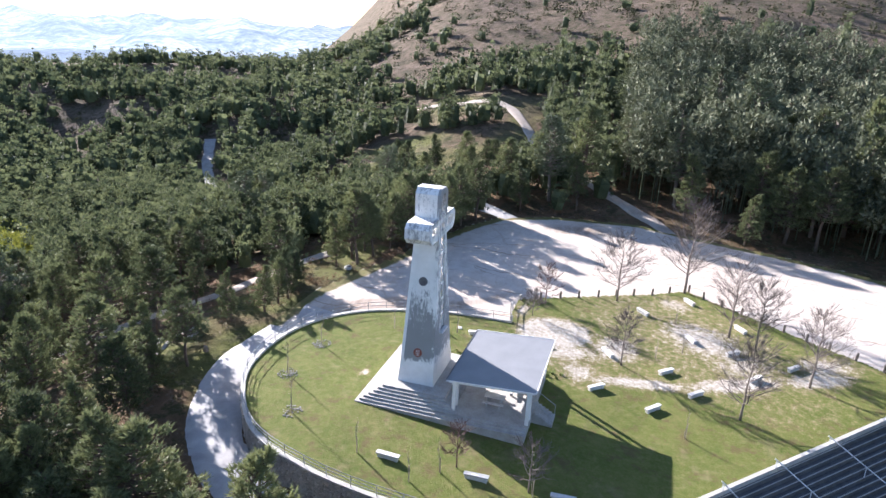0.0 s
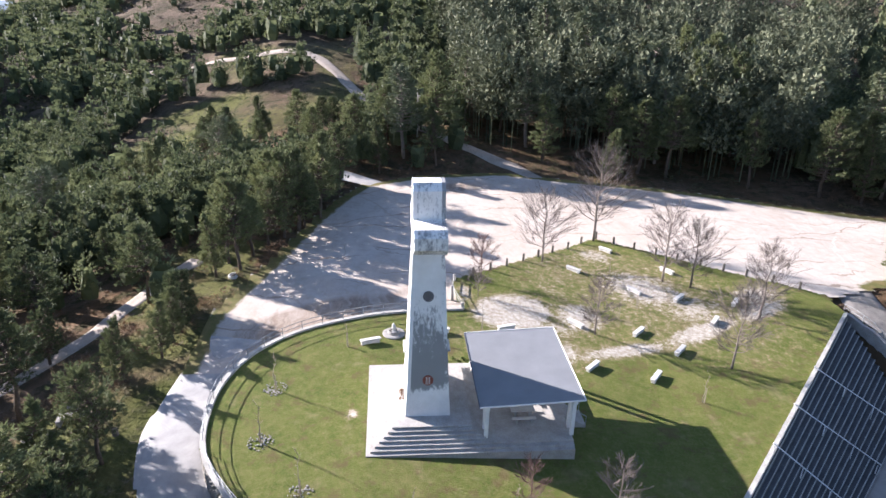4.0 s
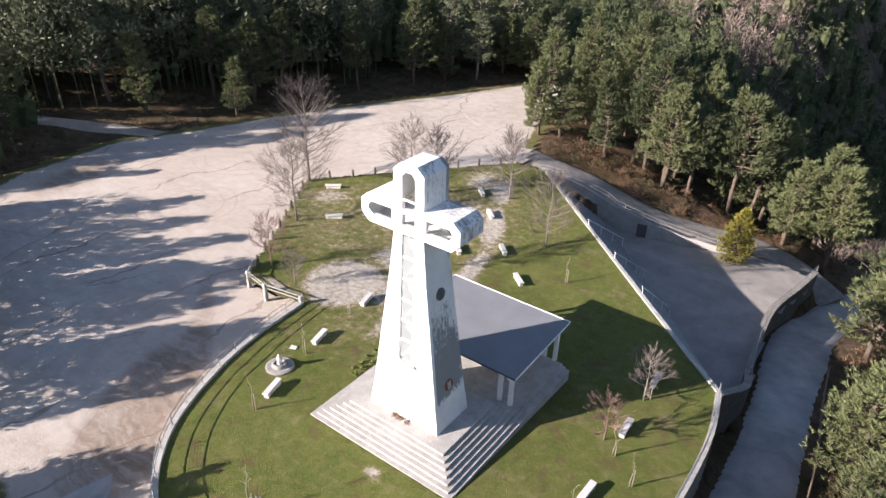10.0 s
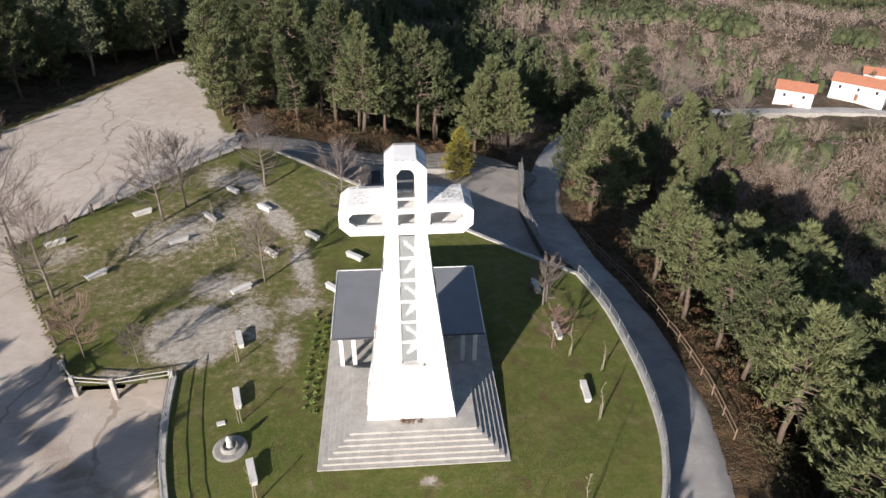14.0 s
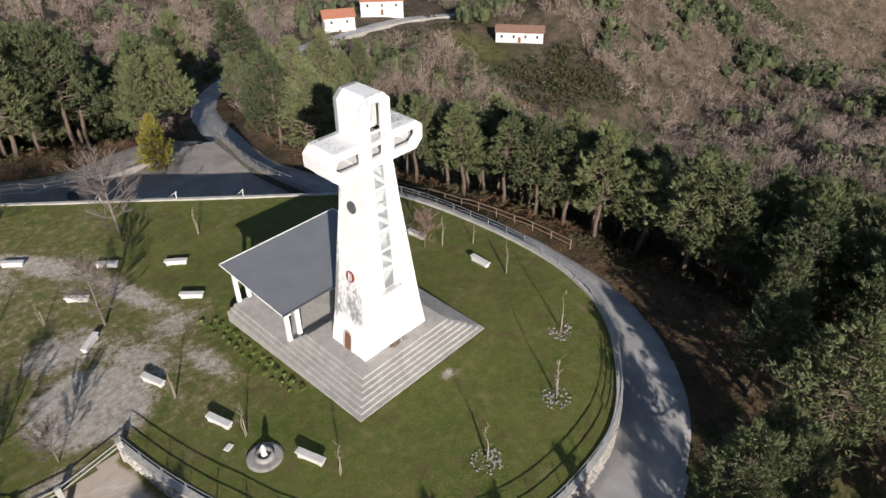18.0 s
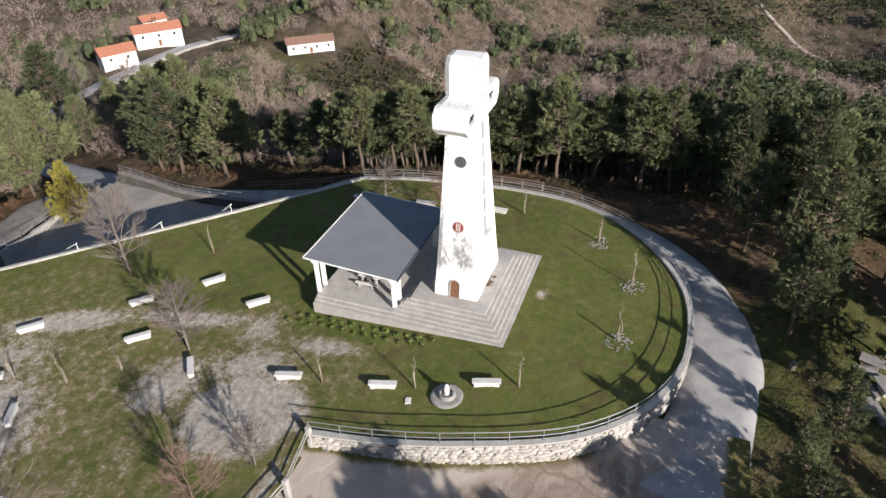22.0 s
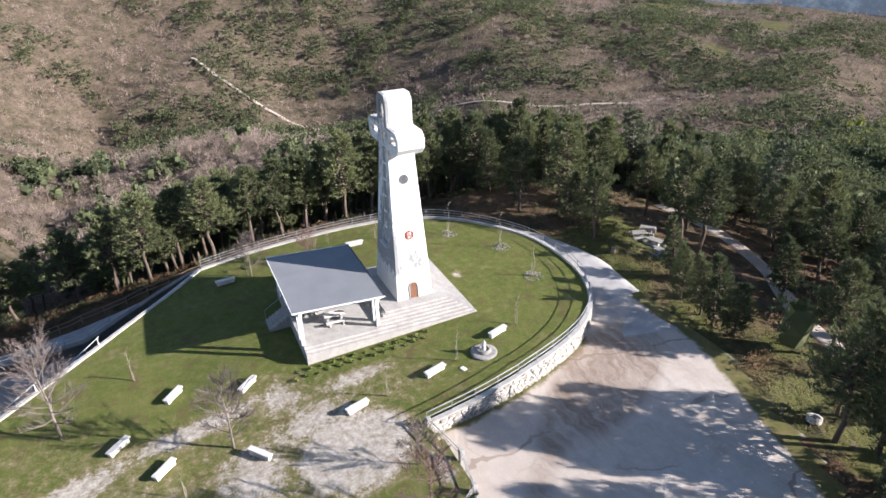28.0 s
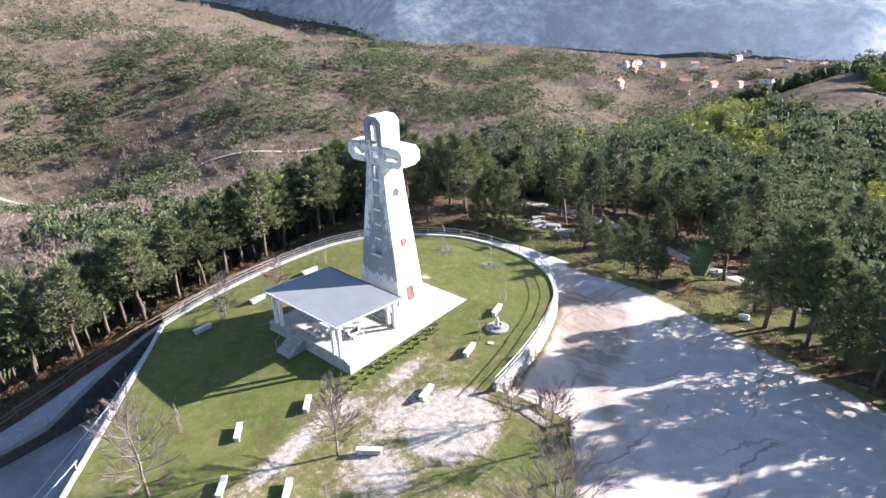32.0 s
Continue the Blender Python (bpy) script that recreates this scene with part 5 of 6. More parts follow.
# ---- trees ----
def blades_mesh(name, tips, material, rng, blade, width, spread, per):
    """Needle tufts: tips are rows of place and direction; each carries a brush of narrow blades."""
    n = len(tips)
    p = np.repeat(np.array([t[0] for t in tips]), per, 0)
    d = np.repeat(np.array([t[1] for t in tips]), per, 0)
    d = d + rng.normal(0, spread, d.shape)
    d /= np.linalg.norm(d, axis=1)[:, None]
    u = np.cross(d, rng.normal(0, 1, d.shape))
    u /= np.linalg.norm(u, axis=1)[:, None]
    ln = blade * rng.uniform(0.7, 1.35, (n * per, 1))
    w = width * rng.uniform(0.7, 1.3, (n * per, 1))
    p = p + rng.normal(0, blade * 0.22, p.shape)
    v = np.stack([p - u * w * 0.5, p + u * w * 0.5, p + d * ln], 1).reshape(-1, 3)
    return blade_triangles(name, v, material)


def blade_triangles(name, v, material):
    """A mesh of loose triangles from its corners, three by three."""
    v = np.ascontiguousarray(v, np.float32)
    me = bpy.data.meshes.new(name)
    me.vertices.add(len(v))
    me.vertices.foreach_set("co", v.ravel())
    me.loops.add(len(v))
    me.loops.foreach_set("vertex_index", np.arange(len(v), dtype=np.int32))
    me.polygons.add(len(v) // 3)
    me.polygons.foreach_set("loop_start", np.arange(0, len(v), 3, dtype=np.int32))
    me.materials.append(material)
    me.update()
    me.validate()
    return me


def pine_parts(seed, h, spread, low, leaves, bark, limbs=60, blade=0.34, lean=0.04, per=9, width=0.095, droop=0.0, top=0.72):
    """Trunk and crown meshes of one conifer: limbs in loose whorls, each a flat fan of upturned needle tufts."""
    rng = np.random.RandomState(seed)
    tr = bmesh.new()
    bend = [Vector((rng.normal(0, lean), rng.normal(0, lean), 0)) * h * (k / 6) for k in range(7)]
    spine = [Vector((0, 0, -0.6 if k == 0 else h * 0.95 * k / 6)) + bend[k] for k in range(7)]
    tube(tr, spine, [0.019 * h * (1 - 0.86 * k / 6) + 0.02 for k in range(7)], 7)

    def on(f):
        i = min(int(f * 6), 5)
        return spine[i].lerp(spine[i + 1], f * 6 - i)

    side_bias = rng.uniform(0, 6.28)
    tips = []
    for k in range(limbs):
        f = low + (1 - low) * ((k + rng.rand()) / limbs) ** 0.92
        base = on(min(f * 0.97, 0.999))
        rel = (f - low) / (1 - low)
        a = k * 2.399 + rng.uniform(-0.6, 0.6)
        reach = spread * (min(1.0, 0.62 + 2.6 * rel) * (1.03 - rel) ** top + 0.05) * rng.uniform(0.55, 1.15) * (1 + 0.16 * math.cos(a - side_bias))
        rise = (0.10 + 0.55 * rel + rng.uniform(-0.12, 0.12)) * reach
        out = Vector((math.cos(a), math.sin(a), 0))
        side = Vector((-math.sin(a), math.cos(a), 0))
        tip = base + out * reach + Vector((0, 0, rise))
        mid = base.lerp(tip, 0.5) + Vector((0, 0, -0.07 * reach))
        tube(tr, [base, mid, tip], [0.010 * h * (1 - 0.6 * rel), 0.006 * h * (1 - 0.6 * rel), 0.015], 4, False)
        for q in range(max(5, int(15 * reach / spread))):
            s = rng.uniform(0.34, 1.04) ** 0.8
            fan = rng.normal(0, 0.30) * reach * (1.15 - 0.55 * s)
            p = base.lerp(tip, s) + side * fan + Vector((0, 0, rng.normal(0.03, 0.05) * reach - 0.05 * abs(fan)))
            d = out * (0.45 + 0.3 * s) + side * (fan / max(reach, 0.1)) + Vector((0, 0, 0.75 - droop))
            tips.append((tuple(p), tuple(d.normalized())))
    for q in range(10):
        tips.append((tuple(on(0.999 - 0.012 * q) + Vector((rng.normal(0, 0.12), rng.normal(0, 0.12), 0.1))), (0.0, 0.0, 1.0)))
    return mesh_of("trunk", tr, bark, True), blades_mesh("crown", tips, leaves, rng, blade, width, 0.48, per)


def tree_thing(name, parts_, label, category, group, names=("trunk", "crown")):
    t = thing(name, label, category, group)
    for nm, me in zip(names, parts_):
        part(nm, me, None, t)
    return t


PINES = [tree_thing("pine_tree", pine_parts(s, 10.0, sp, lo, NEEDLES, BARK, n), "tall maritime pine with open dark green crown", "tree", "pine trees") for s, sp, lo, n in ((1, 2.6, 0.30, 88), (2, 3.0, 0.38, 86), (3, 2.3, 0.16, 96), (4, 2.6, 0.42, 80), (5, 3.2, 0.22, 100), (6, 2.1, 0.12, 92))]
BROAD = [tree_thing("eucalyptus_tree", pine_parts(s, 10.0, 2.3, 0.30, EUCALYPT, GREYBARK, 84, 0.30, 0.03, 9, 0.10, 0.9, 0.5), "slender eucalyptus with grey-green drooping leaves", "tree", "eucalyptus trees") for s in (11, 12)]
CYP = tree_thing("golden_cypress", pine_parts(21, 8.0, 2.5, 0.06, CYPRESS, BARK, 170, 0.24, 0.01, 9, 0.10, 0.0, 0.85), "golden-yellow bushy cypress growing from the court", "tree", "")
CYP.matrix_world = pose(8.4, 53.2, COURT_Z - 0.75)


def bare_parts(seed, h, bark, spread=0.42, limbs=24):
    """Leafless tree: a leader with upswept limbs, each with side branches and twigs."""
    rng = random.Random(seed)
    bm, tw = bmesh.new(), bmesh.new()
    spine = [Vector((rng.gauss(0, 0.012) * h * k / 7, rng.gauss(0, 0.012) * h * k / 7, -0.3 if k == 0 else h * 0.96 * k / 7)) for k in range(8)]
    tube(bm, spine, [h * 0.0155 * (1 - 0.9 * k / 7) + 0.008 for k in range(8)], 7)

    def shoot(p, d, ln, r, target, sides=3):
        mid = p + d * ln * 0.5 + Vector((rng.gauss(0, 0.03), rng.gauss(0, 0.03), -0.03)) * ln
        q = p + d * ln + Vector((0, 0, 0.10 * ln))
        tube(target, [p, mid, q], [r, r * 0.8, r * 0.5], sides, False)
        return mid, q

    for k in range(limbs):
        f = 0.20 + 0.78 * (k + rng.random()) / limbs
        i = min(int(f * 7), 6)
        p = spine[i].lerp(spine[i + 1], f * 7 - i)
        a = k * 2.399 + rng.uniform(-0.5, 0.5)
        ln = h * spread * 1.08 * (min(1.0, 0.6 + 1.6 * (f - 0.2)) * (1.08 - f) ** 0.5) * rng.uniform(0.75, 1.15)
        el = radians(rng.uniform(12, 36) + 34 * f * f)
        d = Vector((math.cos(a) * math.cos(el), math.sin(a) * math.cos(el), math.sin(el)))
        mid, q = shoot(p, d, ln, h * 0.0055 * (1.15 - f) + 0.007, bm, 4)
        for c in range(9):
            s = rng.uniform(0.25, 1.0)
            b0 = p.lerp(mid, s * 2) if s < 0.5 else mid.lerp(q, s * 2 - 1)
            e = (d + Vector((rng.gauss(0, 0.55), rng.gauss(0, 0.55), rng.gauss(0.12, 0.35)))).normalized()
            m2, q2 = shoot(b0, e, ln * rng.uniform(0.3, 0.52), 0.0125, tw)
            for g in range(6):
                g0 = b0.lerp(q2, rng.uniform(0.2, 1.0))
                shoot(g0, (e + Vector((rng.gauss(0, 0.5), rng.gauss(0, 0.5), rng.gauss(0.25, 0.35)))).normalized(), ln * rng.uniform(0.14, 0.30), 0.0105, tw)
    return mesh_of("trunk", bm, bark, True), mesh_of("branchwork", tw, TWIG if bark is GREYBARK else bark)


def bare_tree(name, seed, h, x, y, bark, label, group="bare trees", z=None, **kw):
    t = tree_thing(name, bare_parts(seed, h, bark, **kw), label, "tree", group, ("trunk", "branchwork"))
    t.matrix_world = pose(x, y, lawn_z(x, y) if z is None else z, 0, 0, seed * 40)
    return t


for i, (x, y, h, sp, bk) in enumerate(((-38.2, 25.4, 12.4, 0.44, GREYBARK), (-30.9, 16.6, 8.8, 0.50, GREYBARK), (-25.2, 30.2, 9.2, 0.42, GREYBARK), (-6.2, 29.7, 8.2, 0.44, GREYBARK), (-12.8, 18.2, 6.2, 0.40, GREYBARK), (-15.6, 37.4, 8.4, 0.42, GREYBARK), (-23.5, 33.0, 8.0, 0.44, GREYBARK), (-24.9, 7.9, 5.0, 0.50, REDBARK), (-20.6, 7.0, 3.2, 0.50, GREYBARK), (11.3, 6.6, 4.0, 0.40, REDBARK), (11.8, 12.6, 4.6, 0.46, GREYBARK))):
    bare_tree("bare_tree", 30 + i, h, x, y, bk, "leafless young deciduous tree with fine twigs" if bk is GREYBARK else "small leafless tree with reddish twigs", spread=sp, limbs=44 if h > 10 else 32 if h > 5.5 else 20)
for i, (x, y, h) in enumerate(((60.5, 112.0, 17.0), (72.0, 128.0, 16.0), (52.0, 106.0, 13.0), (84.0, 118.0, 12.0))):
    bare_tree("valley_bare_tree", 60 + i, h, x, y, GREYBARK, "large leafless grey tree beside the valley road", "valley bare trees", ground_z(x, y) - 0.2, spread=0.46, limbs=40)


# slim saplings tied to stakes
def sapling_meshes(seed, h):
    rng = random.Random(seed)
    bm, tw = bmesh.new(), bmesh.new()
    spine = [Vector((rng.gauss(0, 0.03) * k, rng.gauss(0, 0.03) * k, -0.2 if k == 0 else h * k / 6)) for k in range(7)]
    tube(bm, spine, [0.045 * (1 - 0.8 * k / 6) for k in range(7)], 5)
    for k in range(13):
        f = rng.uniform(0.36, 0.97)
        i = min(int(f * 6), 5)
        p = spine[i].lerp(spine[i + 1], f * 6 - i)
        a, l = rng.uniform(0, 6.28), rng.uniform(0.35, 0.8) * (1.25 - f)
        q = p + Vector((math.cos(a) * l * 0.7, math.sin(a) * l * 0.7, l))
        tube(tw, [p, p.lerp(q, 0.5) + Vector((0, 0, -0.03)), q], [0.014, 0.010, 0.005], 3, False)
        for s in (-0.5, 0.6):
            r = p.lerp(q, 0.5)
            tube(tw, [r, r + Vector((math.cos(a + s) * l * 0.3, math.sin(a + s) * l * 0.3, l * 0.35))], [0.008, 0.004], 3, False)
    return mesh_of("trunk", bm, PALEBARK, True), mesh_of("branchwork", tw, PALEBARK)


SAP = [sapling_meshes(s, 4.2) for s in (61, 62, 63)]
for i, (x, y, s, ring) in enumerate(((4.2, -12.75, 0.95, 1), (-2.75, -12.65, 0.9, 1), (9.85, -9.15, 0.95, 1), (-9.5, -6.95, 0.8, 0), (-11.7, -0.15, 0.75, 0), (-13.1, 6.4, 0.75, 0), (12.8, -1.5, 0.8, 0), (12.4, 5.5, 0.8, 0), (12.0, 12.9, 0.7, 0), (-1.1, 24.5, 0.8, 0), (-16.2, 21.7, 0.6, 0), (-18.6, 24.6, 0.7, 0), (14.4, 3.6, 0.7, 0), (-19.6, 28.6, 0.8, 0), (-27.0, 24.0, 0.7, 0))):
    t = tree_thing("sapling", SAP[i % 3], "thin leafless sapling tied to a pale stake", "tree", "saplings", ("trunk", "branchwork"))
    t.matrix_world = pose(x, y, lawn_z(x, y), 0, 0, 77 * i) @ Matrix.Scale(s, 4)
    st = thing("tree_stake", "pale wooden stake beside a sapling", "stake", "tree stakes", pose(x + 0.15, y + 0.1, lawn_z(x, y)))
    bm = bmesh.new()
    tube(bm, [(0, 0, -0.2), (0, 0, 1.5)], 0.035, 6)
    part("stake_pole", bm, PALEBARK, st)
    if ring:
        rg = thing("stone_ring", "ring of loose pale stones round a sapling", "stones", "stone rings", pose(x, y, lawn_z(x, y)))
        rng = random.Random(90 + i)
        for k in range(64):
            a, r = rng.uniform(0, 6.28), math.sqrt(rng.random()) * 1.0
            bm = bmesh.new()
            bmesh.ops.create_icosphere(bm, subdivisions=1, radius=rng.uniform(0.04, 0.095))
            for v in bm.verts:
                v.co = Vector((v.co.x * rng.uniform(0.8, 1.3), v.co.y * rng.uniform(0.8, 1.3), v.co.z * 0.6)) + Vector((r * math.cos(a), r * math.sin(a), 0.05))
            part("stone", bm, FOUNTSTONE, rg)


# ---- pine woods round the place ----
def clear_of(x, y, gap=1.5):
    if road_near(x, y)[0] < 4.2 + gap or ramp_near(x, y)[0] < 3.0:
        return False
    for poly in (LAWN_POLY, PARK_POLY, COURT_POLY, BLEACH_POLY) if -80 < x < 40 and -32 < y < 102 else ():
        if inside(poly, x, y) or edge_gap(poly, x, y) < gap:
            return False
    if np.min(np.hypot(TRACK_PTS[:, 0] - x, TRACK_PTS[:, 1] - y) - TRACK_PTS[:, 2]) < min(gap, 1.5):
        return False
    if any(math.hypot(x - v[0], y - v[1]) < 16 for v in VILLAGE):
        return False
    return meadow(x, y) < 0.42 or (-40 < x < 8 and -32 < y < -19)


PLACED = []
FIXED = [
    # north stand
    (-6, 65, 13, 0), (-12, 68, 14, 1), (-19, 70.3, 13, 4), (-22.4, 63, 11, 2), (-2, 65, 12.5, 3), (6, 71.7, 14, 0), (-15, 63.8, 13, 5), (-9.5, 67, 13.5, 1), (-5.3, 63, 12, 4), (12, 64.5, 12, 2), (17.5, 66, 13, 3), (3.5, 68.5, 13, 1), (-25, 61, 10, 5), (-28, 68, 12, 4),
    # east row below the road
    (27.2, 10.3, 8.8, 3), (27.8, 6.5, 8.3, 1), (28.3, 3.2, 8.8, 3), (29.2, 0.2, 9.3, 0), (27.8, -5.7, 8.8, 3), (30.6, -10, 9.3, 0), (29.6, -15.5, 8.8, 3), (26.3, -20.7, 9.3, 4), (24, -26, 9.8, 0), (26.2, 15.3, 9.3, 3), (26, 22.8, 8.3, 1), (32, 31.7, 9.3, 3), (27.5, 19.0, 8.8, 3),
    # big pines at the road's north bend
    (25.2, 43.5, 11, 4), (27.0, 47.0, 10, 1), (26.5, 52.5, 11.5, 4), (29.5, 44.0, 9, 0), (27.5, 57.0, 10, 1),
    # south edge
    (3.8, -24.7, 6.6, 1), (-10.6, -24.5, 6.0, 2), (-13.5, -24.3, 6.2, 2), (-15.4, -24.0, 5.9, 5), (-17.6, -24.4, 5.7, 2), (-12.7, -36.0, 7, 2), (-23.2, -29.7, 8.0, 3), (-32.5, -22.8, 9.5, 4), (-30.4, -21.0, 8.6, 1), (-28.6, -23.6, 7.8, 2), (-34.5, -20.2, 8.5, 0), (-48.0, -12.9, 9.2, 0), (-38.0, -18.8, 7.6, 4), (-43.2, -15.6, 9.6, 4), (-40.8, -17.2, 9.2, 1), (-44.8, -14.8, 8.2, 2), (9, -25.0, 6.6, 2), (15.4, -21.5, 8, 0), (21.5, -20.5, 8.5, 2), (-6.8, -26.6, 5.6, 5), (13, -27, 9, 4), (18, -29, 9, 0), (7, -27.5, 6.6, 5),
    (-52.5, -13.2, 8.6, 2), (-56.0, -12.6, 9.0, 4), (-60.5, -10.8, 8.4, 1), (-51.0, -17.5, 8.6, 5), (-36.5, -22.5, 8.4, 2), (-46.5, -19.5, 8.8, 4),
    # west edge of the parking ground
    (-70, -4.5, 9, 2), (-79, -9, 9, 4), (-74, 6, 9, 0), (-75, 26, 10, 5), (-70, 42.7, 11, 4), (-68, 47.5, 11, 1), (-62, 60, 11, 0), (-57, 70, 12, 4), (-81.5, -3, 9, 1), (-90, 4, 9, 5), (-82, -13, 8, 3), (-66, 36, 9, 2),
]


def put_pine(x, y, h, v, fam=PINES):
    base = fam[v % len(fam)]
    s = h / 10.0
    rot = pose(x, y, ground_z(x, y) - 0.1, random.uniform(-3, 3), random.uniform(-3, 3), random.uniform(0, 360))
    m = rot @ Matrix.Diagonal((s * random.uniform(0.9, 1.1), s * random.uniform(0.9, 1.1), s, 1))
    if base.get("used"):
        o = copy_thing(base, m)
        if "used" in o:
            del o["used"]
    else:
        base["used"] = 1
        base.matrix_world = m
    PLACED.append((x, y))


for x, y, h, v in FIXED:
    put_pine(x, y, h, v)


def far_enough(x, y, gap):
    return all((x - a) ** 2 + (y - b) ** 2 > gap * gap for a, b in PLACED)


# zones: centre x, y, half sizes, count, spacing, heights, eucalyptus share
random.seed(5)
for cx, cy, hx, hy, count, gap, h0, h1, eu in (
    (-5, 82, 26, 14, 26, 4.0, 11, 15, 0.1), (34, -6, 8, 34, 72, 2.8, 7.5, 10.5, 0.0), (44, 30, 15, 14, 10, 5.0, 6, 9, 0.0), (18, -46, 32, 14, 30, 4.6, 7, 9.5, 0.15), (-8, -50, 14, 10, 10, 4.2, 7, 9, 0.1),
    (-42, -48, 26, 14, 18, 4.6, 6, 8.5, 0.15), (-86, 40, 14, 40, 28, 5.5, 10, 17, 0.35), (-78, -26, 12, 14, 12, 4.6, 6, 8, 0.1), (-55, 88, 14, 14, 16, 4.5, 10, 14, 0.5), (38, 124, 14, 28, 20, 5.0, 13, 18, 0.0), (46, 70, 14, 14, 16, 4.6, 7, 11, 0.0)):
    made = tries = 0
    while made < count and tries < count * 25:
        tries += 1
        x, y = cx + random.uniform(-hx, hx), cy + random.uniform(-hy, hy)
        if clear_of(x, y, 2.0) and far_enough(x, y, gap):
            made += 1
            if random.random() < eu:
                put_pine(x, y, random.uniform(h0, h1) * 1.15, random.randrange(2), BROAD)
            else:
                put_pine(x, y, random.uniform(h0, h1), random.choice((0, 1, 3)) if cx == 34 else random.randrange(6))
for b in PINES + BROAD:
    if "used" in b:
        del b["used"]


# ---- far woods: one mesh for each kind ----
def crown_template(seed, n, blades, shape, slim=0.5, rise=0.0, clumps=0, core=0.0):
    """Corners of the leaf blades of a small tree about 1 m high and 1 m wide, in clumps round a dark inner body."""
    rng = np.random.RandomState(seed)
    out, body = [], []
    heads = []
    for _ in range(clumps):
        z = rng.uniform(0.16, 1.0)
        a, r = rng.uniform(0, 2 * np.pi), shape(z) * np.sqrt(rng.uniform(0.35, 1.05))
        heads.append((np.array([r * np.cos(a), r * np.sin(a), z]), rng.uniform(0.07, 0.13)))
    for _ in range(n):
        if heads:
            c0, size = heads[rng.randint(clumps)]
            q = rng.normal(0, 1, 3)
            q /= np.linalg.norm(q)
            q[2] = abs(q[2]) * 0.8 - 0.15
            c = c0 + q * size
            d = q * 0.8 + np.array([c0[0], c0[1], 0.45 + rise]) + rng.normal(0, 0.35, 3)
        else:
            z = rng.uniform(0.12, 1.0)
            w = shape(z) * (0.8 + 0.4 * ((seed * 7 + int(z * 9)) % 3) / 2)
            a, r = rng.uniform(0, 2 * np.pi), np.sqrt(rng.uniform(0.12, 1.0)) * w
            c = np.array([r * np.cos(a), r * np.sin(a), z])
            d = np.array([np.cos(a) * 0.8, np.sin(a) * 0.8, rng.uniform(0.0, 0.9) + rise]) + rng.normal(0, 0.45, 3)
        d /= np.linalg.norm(d)
        u = np.cross(d, rng.normal(0, 1, 3))
        u /= np.linalg.norm(u)
        s = blades * rng.uniform(0.7, 1.4)
        out.append([c - u * s * slim, c + u * s * slim, c + d * s * 1.1 + u * s * 0.2])
    if core:
        zs = (0.2, 0.4, 0.6, 0.78)
        ring = [[np.array([core * shape(z) * rng.uniform(0.75, 1.2) * np.cos(k * 1.2566 + z), core * shape(z) * rng.uniform(0.75, 1.2) * np.sin(k * 1.2566 + z), z]) for k in range(5)] for z in zs]
        for a, b in zip(ring, ring[1:]):
            for k in range(5):
                body.append([a[k], a[(k + 1) % 5], b[k]])
                body.append([b[k], a[(k + 1) % 5], b[(k + 1) % 5]])
    return np.array(out), np.array(body).reshape(-1, 3, 3)


def stuff_mesh(name, spots, templates, material, label, category, seed):
    """spots: rows of x, y, z, height, width."""
    rng = np.random.RandomState(seed)
    allv = []
    for i, (x, y, z, h, w) in enumerate(spots):
        t = templates[rng.randint(len(templates))]
        a = rng.uniform(0, 2 * np.pi)
        c, s = np.cos(a), np.sin(a)
        mid = t[0].mean(1, keepdims=True)
        v = np.concatenate([mid * (w, w, h) + (t[0] - mid) * (0.6 * w + 0.2 * h), t[1] * (w, w, h)]).reshape(-1, 3)
        allv.append(np.stack([v[:, 0] * c - v[:, 1] * s + x, v[:, 0] * s + v[:, 1] * c + y, v[:, 2] + z], 1))
    me = blade_triangles(name, np.concatenate(allv), material)
    per = [len(a) // 3 for a in allv]
    tone = np.repeat(rng.uniform(0, 1, len(per)), per).astype(np.float32)
    me.attributes.new("tone", "FLOAT", "FACE").data.foreach_set("value", tone)
    return tagged(new(name, me), label, category, kind="stuff")


cone = lambda z: 0.48 * min(1.0, 0.55 + 1.6 * z) * (1.05 - z) ** 0.48
ball = lambda z: 0.5 * math.sin(math.pi * (0.12 + 0.80 * z)) ** 0.7
fan_out = lambda z: 0.5 * (0.42 + 0.50 * z)
conic_near = [crown_template(s, 250, 0.092, sh, 0.32, 0.15, 24, 0.6) for s, sh in ((1, cone), (2, ball), (3, cone), (4, ball))]
round_near = [crown_template(s, 300, 0.092, ball, 0.30, 0.0, 24, 0.65) for s in (31, 32, 33)]
conic = [crown_template(s, 84, 0.135, sh, 0.38, 0.05, 13, 0.6) for s, sh in ((1, cone), (2, ball), (3, ball))]
twig_near = [crown_template(s, 180, 0.20, fan_out, 0.05, 0.9) for s in (7, 8, 9, 10)]
twiggy = [crown_template(s, 110, 0.22, fan_out, 0.075, 0.8) for s in (7, 8, 9)]
low = [crown_template(s, 24, 0.30, lambda z: 0.5 * (1.1 - z) ** 0.4, 0.4) for s in (10, 11)]
low_near = [crown_template(s, 64, 0.15, lambda z: 0.5 * (1.1 - z) ** 0.4, 0.28, 0.2, 9) for s in (41, 42, 43)]
fine = [crown_template(s, 56, 0.17, lambda z: 0.5 * (1.05 - z) ** 0.5, 0.2, 0.3) for s in (13, 14, 15)]
gum = lambda z: 0.5 * math.sin(math.pi * min(max((z - 0.30) / 0.74, 0.02), 0.98)) ** 0.6
tall_gum = []
